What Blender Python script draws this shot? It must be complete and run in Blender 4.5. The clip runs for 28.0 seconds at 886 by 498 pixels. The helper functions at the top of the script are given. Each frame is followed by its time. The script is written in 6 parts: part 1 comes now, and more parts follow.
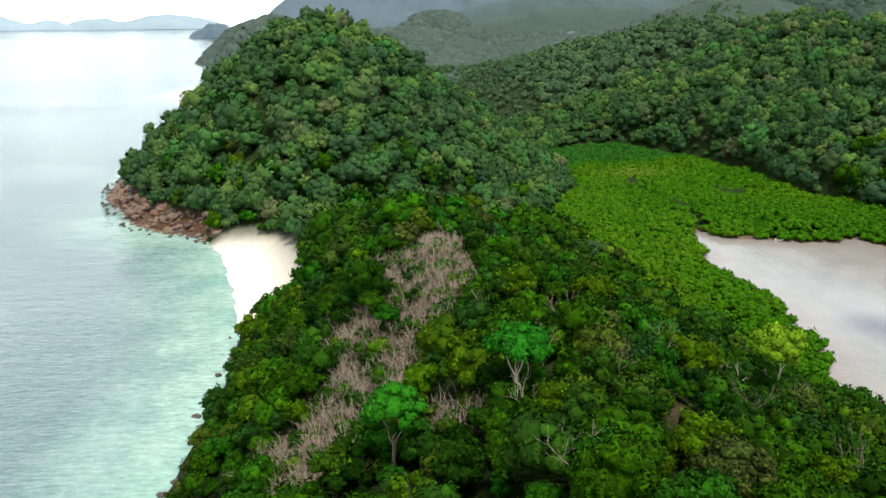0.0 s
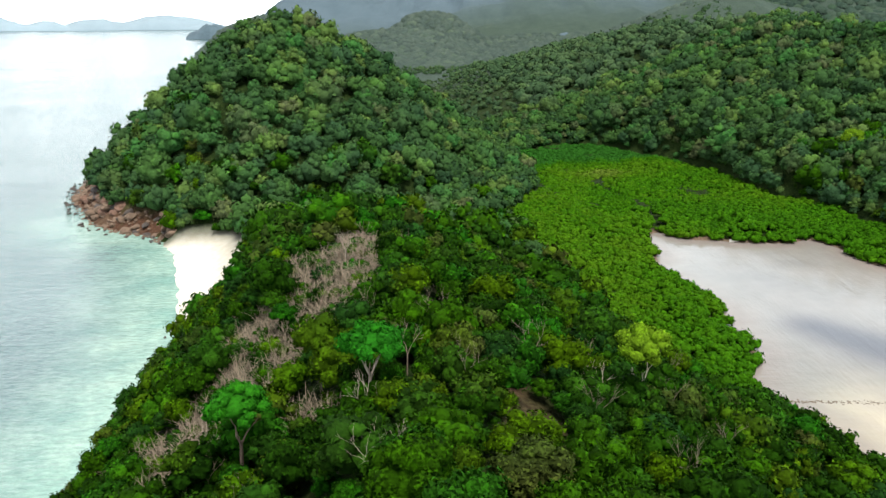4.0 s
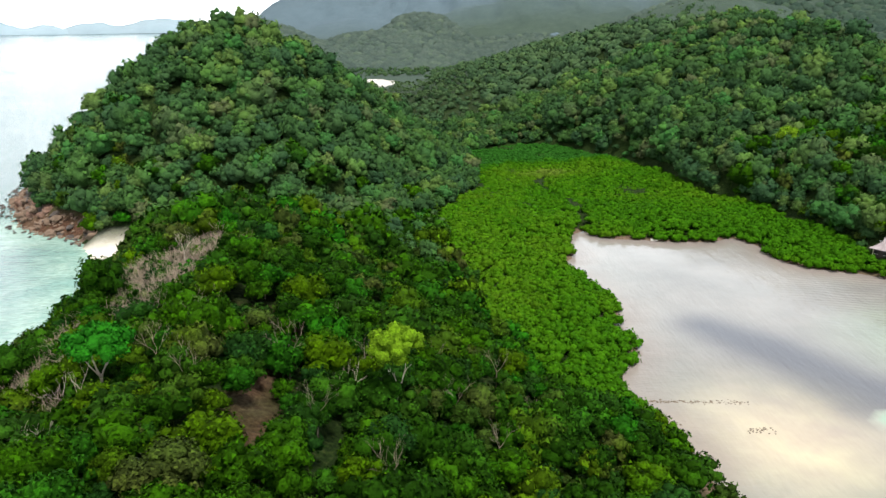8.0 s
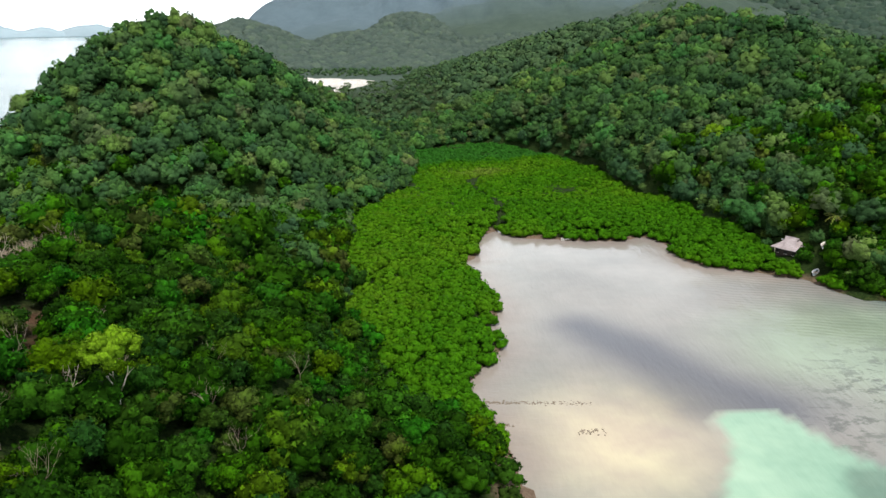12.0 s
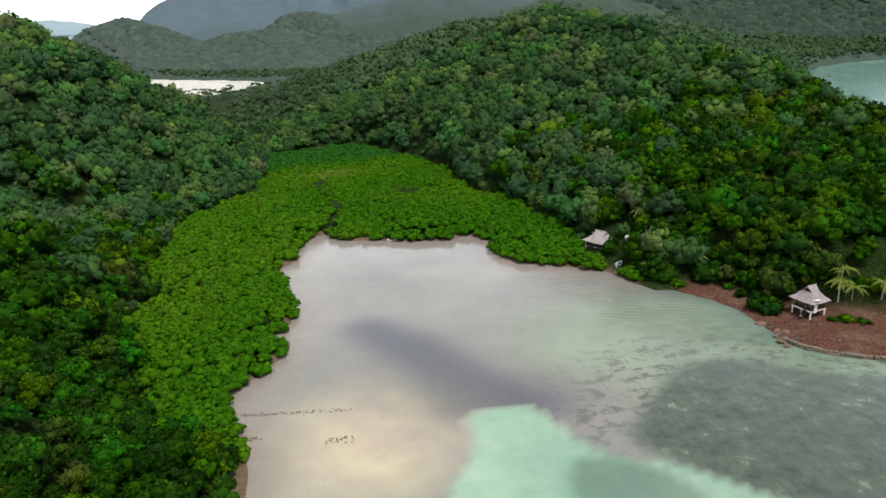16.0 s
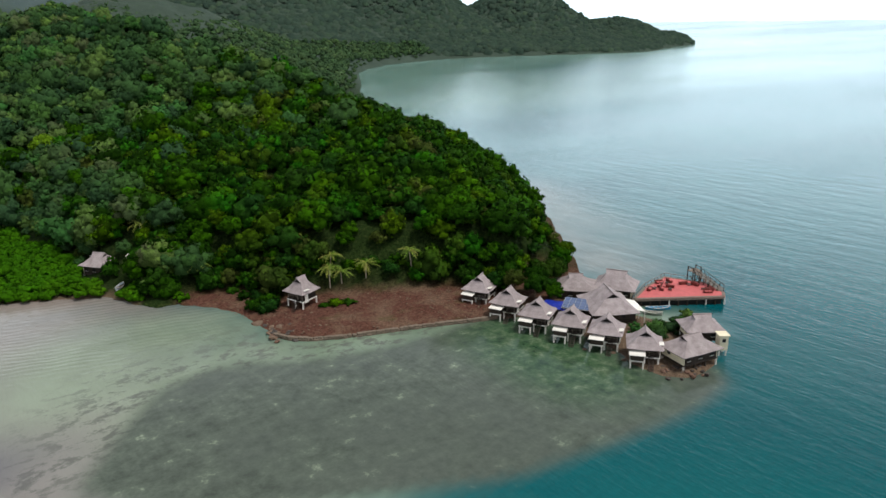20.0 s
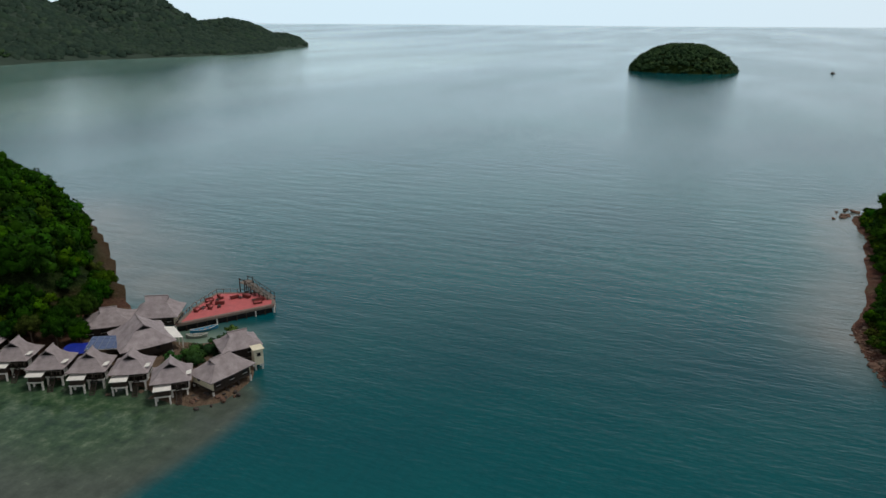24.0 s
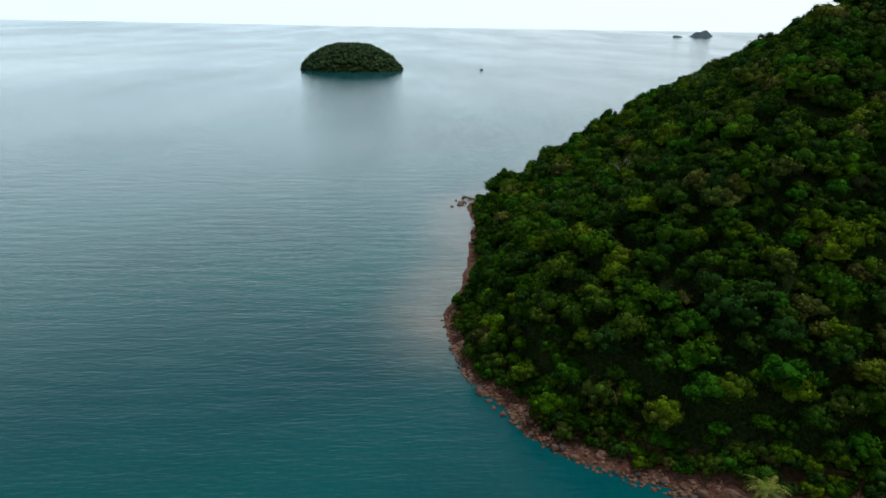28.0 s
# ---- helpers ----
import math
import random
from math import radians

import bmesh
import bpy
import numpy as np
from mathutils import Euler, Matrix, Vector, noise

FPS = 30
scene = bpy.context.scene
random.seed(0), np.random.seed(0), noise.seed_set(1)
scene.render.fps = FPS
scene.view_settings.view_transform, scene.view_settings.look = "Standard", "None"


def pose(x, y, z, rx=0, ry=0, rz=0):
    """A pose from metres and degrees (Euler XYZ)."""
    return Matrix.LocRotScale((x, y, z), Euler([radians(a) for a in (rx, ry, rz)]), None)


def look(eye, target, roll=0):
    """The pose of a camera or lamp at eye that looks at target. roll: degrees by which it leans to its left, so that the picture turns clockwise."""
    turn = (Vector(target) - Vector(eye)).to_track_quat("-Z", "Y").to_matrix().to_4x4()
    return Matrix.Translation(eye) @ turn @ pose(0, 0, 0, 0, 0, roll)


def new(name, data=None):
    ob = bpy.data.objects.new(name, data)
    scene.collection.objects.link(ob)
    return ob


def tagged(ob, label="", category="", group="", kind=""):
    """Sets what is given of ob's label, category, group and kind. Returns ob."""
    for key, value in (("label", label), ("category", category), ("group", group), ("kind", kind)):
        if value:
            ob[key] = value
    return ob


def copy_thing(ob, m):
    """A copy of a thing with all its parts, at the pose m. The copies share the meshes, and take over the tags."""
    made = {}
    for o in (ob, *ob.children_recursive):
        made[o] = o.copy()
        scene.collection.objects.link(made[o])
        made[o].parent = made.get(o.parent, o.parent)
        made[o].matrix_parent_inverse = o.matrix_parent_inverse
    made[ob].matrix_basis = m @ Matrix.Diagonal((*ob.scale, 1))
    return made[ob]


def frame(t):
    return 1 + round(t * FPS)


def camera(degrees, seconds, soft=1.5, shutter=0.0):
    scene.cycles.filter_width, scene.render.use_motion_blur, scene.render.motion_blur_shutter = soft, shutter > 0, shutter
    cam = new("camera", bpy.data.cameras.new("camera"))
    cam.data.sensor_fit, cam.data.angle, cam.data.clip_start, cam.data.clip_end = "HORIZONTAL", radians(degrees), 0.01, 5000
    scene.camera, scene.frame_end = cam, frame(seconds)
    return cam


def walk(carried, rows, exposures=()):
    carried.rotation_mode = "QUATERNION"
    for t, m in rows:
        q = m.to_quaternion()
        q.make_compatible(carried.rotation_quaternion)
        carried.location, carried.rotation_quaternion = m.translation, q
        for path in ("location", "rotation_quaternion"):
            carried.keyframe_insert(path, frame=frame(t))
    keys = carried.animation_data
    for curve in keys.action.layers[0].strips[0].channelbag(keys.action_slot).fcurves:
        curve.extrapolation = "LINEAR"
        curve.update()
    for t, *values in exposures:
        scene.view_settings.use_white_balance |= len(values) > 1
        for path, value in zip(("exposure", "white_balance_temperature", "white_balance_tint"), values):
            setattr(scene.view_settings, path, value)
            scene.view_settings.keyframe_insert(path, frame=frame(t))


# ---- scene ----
cam = camera(64.6, 28.0)

PATH = [
    (0, (-4.172, -2.325, 70.045), (-4.141, -0.422, 69.433), -0.5),
    (0.5, (-1.983, -2.393, 70.051), (-1.949, -0.489, 69.44), -0.5),
    (1, (-0.155, -2.499, 70.045), (-0.121, -0.595, 69.435), -0.4),
    (1.5, (1.132, -2.539, 70.127), (1.165, -0.635, 69.516), -0.5),
    (2, (2.2, -2.717, 70.036), (2.232, -0.812, 69.427), -0.6),
    (2.5, (3.748, -2.695, 69.887), (3.78, -0.79, 69.279), -0.5),
    (3, (5.704, -2.761, 69.779), (5.736, -0.856, 69.17), -0.5),
    (3.5, (8.162, -2.674, 69.731), (8.194, -0.77, 69.122), -0.4),
    (5.5, (20.502, -2.527, 69.524), (20.53, -0.622, 68.917), -0.5),
    (6, (23.925, -2.437, 69.398), (23.951, -0.532, 68.791), -0.6),
    (6.5, (27.431, -2.342, 69.296), (27.456, -0.436, 68.689), -0.6),
    (7, (31.271, -2.203, 69.144), (31.295, -0.298, 68.537), -0.7),
    (7.5, (35.082, -2.08, 69.006), (35.105, -0.175, 68.4), -0.7),
    (8, (38.911, -2.163, 68.895), (38.932, -0.257, 68.289), -0.8),
    (8.5, (42.724, -2.001, 68.774), (42.745, -0.096, 68.168), -0.8),
    (9, (46.578, -2.006, 68.689), (46.596, -0.1, 68.082), -0.9),
    (9.5, (50.473, -1.981, 68.659), (50.49, -0.076, 68.052), -0.9),
    (10, (54.376, -1.973, 68.529), (54.391, -0.067, 67.923), -1.0),
    (10.5, (58.193, -1.903, 68.529), (58.207, 0.002, 67.922), -1.0),
    (11, (62.156, -1.727, 68.4), (62.169, 0.179, 67.793), -1.1),
    (11.5, (66.05, -1.549, 68.27), (66.063, 0.357, 67.663), -1.1),
    (13.5, (81.958, -0.751, 67.548), (81.966, 1.155, 66.944), -1.5),
    (14, (86.196, -1.176, 67.503), (86.21, 0.73, 66.899), -1.4),
    (14.5, (89.88, -0.695, 67.276), (89.955, 1.21, 66.67), -1.4),
    (15, (93.506, -0.286, 67.233), (93.611, 1.617, 66.625), -1.3),
    (15.5, (97.05, -0.219, 67.394), (97.204, 1.679, 66.784), -1.2),
    (16, (101.243, -0.294, 67.233), (101.478, 1.596, 66.622), -1.3),
    (16.5, (105.24, -0.496, 66.995), (105.56, 1.382, 66.384), -1.3),
    (17, (109.162, -0.753, 66.581), (109.575, 1.106, 65.971), -1.3),
    (17.5, (112.826, -1.043, 66.262), (113.334, 0.792, 65.651), -1.2),
    (18, (116.695, -1.439, 66.082), (117.319, 0.359, 65.468), -1.1),
    (18.5, (120.191, -1.715, 65.726), (120.973, 0.019, 65.109), -0.8),
    (19, (123.622, -2.221, 65.536), (124.555, -0.564, 64.919), -0.7),
    (19.5, (127.196, -2.959, 65.316), (128.272, -1.39, 64.7), -0.6),
    (20, (130.918, -3.759, 64.975), (132.125, -2.287, 64.362), -0.6),
    (20.5, (134.287, -4.781, 64.85), (135.615, -3.417, 64.236), -0.5),
    (21, (137.583, -6.158, 64.894), (139.015, -4.905, 64.278), -0.4),
    (21.5, (140.527, -7.993, 64.831), (142.044, -6.843, 64.218), -0.3),
    (22, (143.462, -9.745, 64.833), (145.044, -8.686, 64.22), -0.3),
    (22.5, (146.167, -11.89, 64.814), (147.806, -10.92, 64.202), -0.1),
    (24.5, (155.016, -22.686, 66.101), (156.818, -22.072, 65.49), 0.4),
    (25, (156.845, -25.589, 66.337), (158.673, -25.054, 65.727), 0.5),
    (25.5, (158.678, -28.472, 66.577), (160.528, -28.017, 65.967), 0.6),
    (26, (160.625, -31.919, 66.591), (162.499, -31.572, 65.982), 0.6),
    (26.5, (162.501, -35.247, 66.696), (164.398, -35.062, 66.088), 0.6),
    (27, (163.744, -38.258, 66.612), (165.65, -38.238, 66.006), 0.9),
    (27.5, (164.753, -41.191, 66.825), (166.657, -41.284, 66.22), 1.0),
    (28, (165.84, -44.372, 66.933), (167.743, -44.467, 66.327), 1.0),
]
walk(cam, [(t, look(eye, target, roll)) for t, eye, target, roll in PATH],
     exposures=[(0.0, 0.42), (8.0, 0.48), (11.0, 0.42), (14.0, 0.04), (17.0, -0.02), (18.0, 0.04), (19.5, -0.2), (21.0, -0.95), (22.0, -1.42), (22.5, -1.44), (24.5, -1.22), (26.0, -1.1), (28.0, -0.88)])

# ---- world, sun ----
SUN_WAY = Vector((0.34, -0.66, 1.85)).normalized()
world = bpy.data.worlds.new("overcast_sky")
scene.world = world
world.use_nodes = True
wt = world.node_tree
wn, wl = wt.nodes, wt.links
wn.clear()
w_out = wn.new("ShaderNodeOutputWorld")
w_bg = wn.new("ShaderNodeBackground")
w_sky = wn.new("ShaderNodeTexSky")
w_sky.sky_type = 'NISHITA'
w_sky.sun_disc = False
w_sky.sun_elevation = radians(62)
w_sky.sun_rotation = radians(153)
w_sky.air_density, w_sky.dust_density = 1.0, 2.0
w_co = wn.new("ShaderNodeTexCoord")
w_map = wn.new("ShaderNodeMapping")
w_map.inputs["Scale"].default_value = (1.0, 1.0, 2.6)
w_noise = wn.new("ShaderNodeTexNoise")
w_noise.inputs["Scale"].default_value = 2.3
w_noise.inputs["Detail"].default_value = 5
w_noise.inputs["Roughness"].default_value = 0.55
w_ramp = wn.new("ShaderNodeValToRGB")
w_ramp.color_ramp.elements[0].position, w_ramp.color_ramp.elements[0].color = 0.36, (3.0, 3.15, 3.5, 1)
w_ramp.color_ramp.elements[1].position, w_ramp.color_ramp.elements[1].color = 0.60, (5.8, 5.9, 6.2, 1)
w_mix = wn.new("ShaderNodeMix")
w_mix.data_type = 'RGBA'
w_mix.inputs["Factor"].default_value = 0.85
wl.new(w_co.outputs["Generated"], w_map.inputs["Vector"])
wl.new(w_map.outputs["Vector"], w_noise.inputs["Vector"])
wl.new(w_noise.outputs["Fac"], w_ramp.inputs["Fac"])
wl.new(w_sky.outputs["Color"], w_mix.inputs["A"])
wl.new(w_ramp.outputs["Color"], w_mix.inputs["B"])
w_sep = wn.new("ShaderNodeSeparateXYZ")
w_low = wn.new("ShaderNodeMapRange")
w_low.inputs["From Min"].default_value, w_low.inputs["From Max"].default_value = 0.52, 0.24
w_low.inputs["To Min"].default_value, w_low.inputs["To Max"].default_value = 0.0, 1.0
w_glow = wn.new("ShaderNodeMix")
w_glow.data_type = 'RGBA'
w_dot = wn.new("ShaderNodeVectorMath")
w_dot.operation = 'DOT_PRODUCT'
w_dot.inputs[1].default_value = (0.906, 0.423, 0.0)
w_side = wn.new("ShaderNodeMapRange")
w_side.inputs["From Min"].default_value, w_side.inputs["From Max"].default_value = -1.0, 1.0
w_pow = wn.new("ShaderNodeMath")
w_pow.operation = 'POWER'
w_pow.inputs[1].default_value = 3.0
w_tone = wn.new("ShaderNodeMix")
w_tone.data_type = 'RGBA'
w_tone.inputs["A"].default_value, w_tone.inputs["B"].default_value = (18.0, 18.3, 18.7, 1), (16.4, 20.6, 23.2, 1)
wl.new(w_co.outputs["Generated"], w_dot.inputs[0])
wl.new(w_dot.outputs["Value"], w_side.inputs["Value"])
wl.new(w_side.outputs["Result"], w_pow.inputs[0])
wl.new(w_pow.outputs["Value"], w_tone.inputs["Factor"])
wl.new(w_tone.outputs["Result"], w_glow.inputs["B"])
wl.new(w_co.outputs["Generated"], w_sep.inputs["Vector"])
wl.new(w_sep.outputs["Z"], w_low.inputs["Value"])
wl.new(w_low.outputs["Result"], w_glow.inputs["Factor"])
wl.new(w_mix.outputs["Result"], w_glow.inputs["A"])
wl.new(w_glow.outputs["Result"], w_bg.inputs["Color"])
w_bg.inputs["Strength"].default_value = 0.1
wl.new(w_bg.outputs["Background"], w_out.inputs["Surface"])

sun_data = bpy.data.lights.new("sun", 'SUN')
sun_data.energy, sun_data.angle, sun_data.color = 4.0, radians(16), (1.0, 0.95, 0.86)
sun = new("sun", sun_data)
sun.matrix_world = look(SUN_WAY * 200, (0, 0, 0))


# ---- materials ----
def rgba(c):
    return (c[0], c[1], c[2], 1.0)


class Mat:
    """A small builder for one principled material."""

    def __init__(self, name, rough=0.7, metal=0.0, spec=0.3):
        self.m = bpy.data.materials.new(name)
        self.m.use_nodes = True
        self.t = self.m.node_tree
        self.b = self.t.nodes["Principled BSDF"]
        self.b.inputs["Roughness"].default_value = rough
        self.b.inputs["Metallic"].default_value = metal
        self.b.inputs["Specular IOR Level"].default_value = spec

    def node(self, kind, **values):
        n = self.t.nodes.new(kind)
        for k, v in values.items():
            n.inputs[k].default_value = v
        return n

    def link(self, a, b):
        self.t.links.new(a, b)

    def position(self):
        return self.node("ShaderNodeNewGeometry").outputs["Position"]

    def objectspace(self):
        return self.node("ShaderNodeTexCoord").outputs["Object"]

    def noise(self, scale, detail=4, rough=0.6, vec=None, stretch=None):
        n = self.node("ShaderNodeTexNoise", Scale=scale, Detail=detail, Roughness=rough)
        v = vec if vec is not None else self.position()
        if stretch:
            mp = self.node("ShaderNodeMapping", Scale=stretch)
            self.link(v, mp.inputs["Vector"])
            v = mp.outputs["Vector"]
        self.link(v, n.inputs["Vector"])
        return n.outputs["Fac"]

    def ramp(self, fac, stops):
        r = self.node("ShaderNodeValToRGB")
        e = r.color_ramp.elements
        while len(e) < len(stops):
            e.new(0.5)
        for k, (p, c) in zip(e, stops):
            k.position, k.color = p, rgba(c) if hasattr(c, "__len__") else (c, c, c, 1)
        self.link(fac, r.inputs["Fac"])
        return r.outputs["Color"]

    def mix(self, fac, a, b, kind='MIX'):
        n = self.node("ShaderNodeMix")
        n.data_type, n.blend_type = 'RGBA', kind
        for s, v in ((n.inputs["Factor"], fac), (n.inputs["A"], a), (n.inputs["B"], b)):
            if hasattr(v, "links"):
                self.link(v, s)
            elif hasattr(v, "__len__"):
                s.default_value = rgba(v)
            else:
                s.default_value = v
        return n.outputs["Result"]

    def math(self, op, a, b=0.0, clamp=False):
        n = self.node("ShaderNodeMath")
        n.operation, n.use_clamp = op, clamp
        for s, v in zip(n.inputs, (a, b)):
            if hasattr(v, "links"):
                self.link(v, s)
            else:
                s.default_value = v
        return n.outputs["Value"]

    def attr(self, name):
        n = self.node("ShaderNodeAttribute")
        n.attribute_name = name
        return n.outputs["Fac"]

    def color(self, c):
        if hasattr(c, "links"):
            self.link(c, self.b.inputs["Base Color"])
        else:
            self.b.inputs["Base Color"].default_value = rgba(c)
        return self

    def bump(self, height, strength=0.4, distance=0.05):
        n = self.node("ShaderNodeBump", Strength=strength, Distance=distance)
        self.link(height, n.inputs["Height"])
        self.link(n.outputs["Normal"], self.b.inputs["Normal"])
        return self

    def rough(self, r):
        self.link(r, self.b.inputs["Roughness"])
        return self


def plain(name, c, rough=0.7, var=0.25, scale=2.0, bump=0.0, metal=0.0, spec=0.3):
    """A surface of one colour with stains at two scales."""
    m = Mat(name, rough, metal, spec)
    v = m.objectspace()
    n1 = m.noise(scale, 5, 0.6, v)
    n2 = m.noise(scale * 9, 3, 0.6, v)
    k = m.math('ADD', m.math('MULTIPLY', n1, 0.65), m.math('MULTIPLY', n2, 0.35))
    lo = [x * (1 - var) for x in c]
    hi = [min(1, x * (1 + var)) for x in c]
    col = m.ramp(k, [(0.3, lo), (0.7, hi)])
    r = m.node("ShaderNodeObjectInfo").outputs["Random"]
    col = m.mix(0.5, col, m.ramp(r, [(0, (0.78, 0.78, 0.78)), (1, (1, 1, 1))]), 'MULTIPLY')
    m.color(col)
    if bump:
        m.bump(n2, bump, 0.03)
    return m.m


def foliage(name, stops, rough=0.75, spec=0.02, shift=0.25, vary=1.0, mixed=True, deep=0.60):
    """Leaves: the hue from each tree's own tint, with leaf to leaf and patch to patch differences, and gap shade in the
    darkest leaves.
    """
    m = Mat(name, rough, 0.0, spec)
    tint = m.attr("tint")
    if mixed:
        tint = m.math('ADD', tint, m.node("ShaderNodeObjectInfo").outputs["Random"])
    patch = m.math('MULTIPLY', m.math('SUBTRACT', m.noise(0.02, 3), 0.5), shift)
    tint = m.math('FRACT', m.math('ADD', m.math('ADD', tint, 4.0), patch))
    base = m.ramp(tint, stops)
    leaf = m.node("ShaderNodeNewGeometry").outputs["Random Per Island"]
    # leaf differences; the extremes also paint in shaded gaps and lit tops
    base = m.mix(vary, base, m.ramp(leaf, [(0, (deep, deep * 1.04, deep)), (0.7, (1.0, 1.0, 1.0)), (1, (1.90 - deep, 1.98 - deep, 1.55 - deep))]), 'MULTIPLY')
    fine = m.noise(2.8, 4, 0.75)
    base = m.mix(1.0, base, m.ramp(fine, [(0.30, (0.55, 0.58, 0.55)), (0.68, (1.25, 1.34, 1.1))]), 'MULTIPLY')
    m.color(base)
    m.bump(m.noise(1.5, 5, 0.75), 0.8, 0.35)
    return m.m


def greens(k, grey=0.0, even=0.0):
    """The forest's range of leaf colours, scaled; grey mixes the haze of height and distance into them."""
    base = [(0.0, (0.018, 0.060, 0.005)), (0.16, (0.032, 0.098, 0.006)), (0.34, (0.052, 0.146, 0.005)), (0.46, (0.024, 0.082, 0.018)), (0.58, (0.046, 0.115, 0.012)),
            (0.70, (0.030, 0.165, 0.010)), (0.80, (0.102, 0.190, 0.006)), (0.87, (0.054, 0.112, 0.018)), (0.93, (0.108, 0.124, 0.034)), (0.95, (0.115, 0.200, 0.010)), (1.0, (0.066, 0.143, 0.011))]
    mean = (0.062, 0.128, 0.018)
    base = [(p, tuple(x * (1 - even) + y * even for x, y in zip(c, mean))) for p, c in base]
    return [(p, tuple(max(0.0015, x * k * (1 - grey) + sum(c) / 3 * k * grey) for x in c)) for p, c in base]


M_FOREST = foliage("forest_leaves", [(p, (c[0] * 0.93, c[1], c[2])) for p, c in greens(0.50, -0.04)], shift=0.45, deep=0.34)
M_SOUTH = foliage("olive_forest_leaves", [(p, (c[0] * 1.08, c[1], c[2])) for p, c in greens(0.64, 0.0)], shift=0.4, deep=0.28)
# hill leaves: distance haze put into the colour, greyer and bluer
M_HAZED_HILL = foliage("hazed_hill_leaves", [(p, (c[0], c[1], c[2] + 0.012)) for p, c in greens(0.86, 0.26, 0.12)], shift=0.4, vary=0.7)
M_EMERALD = foliage("emerald_leaves", [(0.0, (0.018, 0.135, 0.009)), (1.0, (0.028, 0.160, 0.009))], shift=0.1)
M_LIME = foliage("yellow_green_leaves", [(0.0, (0.100, 0.205, 0.010)), (1.0, (0.140, 0.240, 0.013))], shift=0.1)
M_BRIGHT = foliage("bright_leaves", [(0.0, (0.026, 0.165, 0.012)), (0.5, (0.055, 0.200, 0.012)), (1.0, (0.130, 0.235, 0.018))], shift=0.1)
M_MANGROVE = foliage("mangrove_leaves", [
    (0.0, (0.022, 0.092, 0.014)), (0.14, (0.024, 0.100, 0.010)), (0.3, (0.027, 0.098, 0.003)), (0.5, (0.037, 0.117, 0.003)), (0.8, (0.060, 0.133, 0.005)), (1.0, (0.120, 0.155, 0.028))], shift=0.0, vary=0.6, mixed=False)
# these four distant woods have haze mixed into the leaf colour, grey to blue
M_HAZED_FAR = foliage("hazed_far_leaves", [(0.0, (0.034, 0.064, 0.036)), (0.5, (0.046, 0.084, 0.044)), (1.0, (0.062, 0.100, 0.050))], vary=0.6)
M_HAZED_VALLEY = foliage("hazed_valley_leaves", [(0.0, (0.046, 0.064, 0.066)), (0.5, (0.058, 0.078, 0.078)), (1.0, (0.072, 0.092, 0.088))], vary=0.35)
M_HAZED_RANGE = plain("hazed_range_leaves", (0.078, 0.116, 0.142), 1.0, 0.22, 0.010)
M_HAZED_COAST = foliage("hazed_coast_leaves", [(0.0, (0.026, 0.044, 0.040)), (0.5, (0.034, 0.055, 0.048)), (1.0, (0.043, 0.064, 0.054))], vary=0.4)
M_PALM = foliage("palm_fronds", [(0.0, (0.10, 0.17, 0.03)), (0.6, (0.17, 0.21, 0.05)), (1.0, (0.26, 0.24, 0.08))], rough=0.4)
M_DEAD = plain("dead_wood", (0.205, 0.168, 0.125), 0.9, 0.35, 0.8)
M_TRUNK = plain("bark", (0.16, 0.12, 0.09), 0.9, 0.4, 1.5)
M_PALETRUNK = plain("pale_bark", (0.36, 0.31, 0.25), 0.85, 0.3, 1.5)


def soil_material():
    m = Mat("forest_soil", 0.95, 0, 0.1)
    small = m.noise(1.6, 5, 0.7)
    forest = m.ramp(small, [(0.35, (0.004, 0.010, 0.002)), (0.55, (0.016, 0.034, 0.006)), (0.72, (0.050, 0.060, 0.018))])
    # haze painted into the distant ground: greyed green first, blue further out
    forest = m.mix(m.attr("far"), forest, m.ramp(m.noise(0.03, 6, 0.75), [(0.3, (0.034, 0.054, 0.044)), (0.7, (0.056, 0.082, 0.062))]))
    forest = m.mix(m.attr("range_haze"), forest, m.ramp(m.noise(0.02, 6, 0.75), [(0.3, (0.072, 0.106, 0.128)), (0.7, (0.092, 0.130, 0.156))]))
    red = m.ramp(small, [(0.30, (0.042, 0.016, 0.012)), (0.70, (0.150, 0.070, 0.050))])
    red = m.mix(m.ramp(m.noise(5.0, 3), [(0.62, 0.0), (0.72, 0.55)]), red, (0.30, 0.22, 0.19))
    red = m.mix(m.ramp(m.noise(0.11, 5, 0.65), [(0.48, 0.0), (0.62, 0.6)]), red, m.ramp(small, [(0.3, (0.10, 0.062, 0.042)), (0.7, (0.235, 0.165, 0.115))]))
    red = m.mix(m.ramp(m.noise(0.16, 4, 0.6, stretch=(1, 1.6, 1)), [(0.58, 0.0), (0.68, 0.5)]), red, (0.075, 0.072, 0.030))
    sand = m.ramp(m.noise(0.5, 5), [(0.3, (0.72, 0.66, 0.55)), (0.7, (0.84, 0.80, 0.72))])
    mud = m.ramp(small, [(0.3, (0.10, 0.065, 0.045)), (0.7, (0.19, 0.14, 0.10))])
    c = m.mix(m.attr("red"), forest, red)
    c = m.mix(m.attr("mud"), c, mud)
    c = m.mix(m.attr("sand"), c, sand)
    m.color(c)
    m.bump(m.math('ADD', small, m.noise(0.7, 4, 0.7)), 1.0, 0.5)
    return m.m


M_SOIL = soil_material()


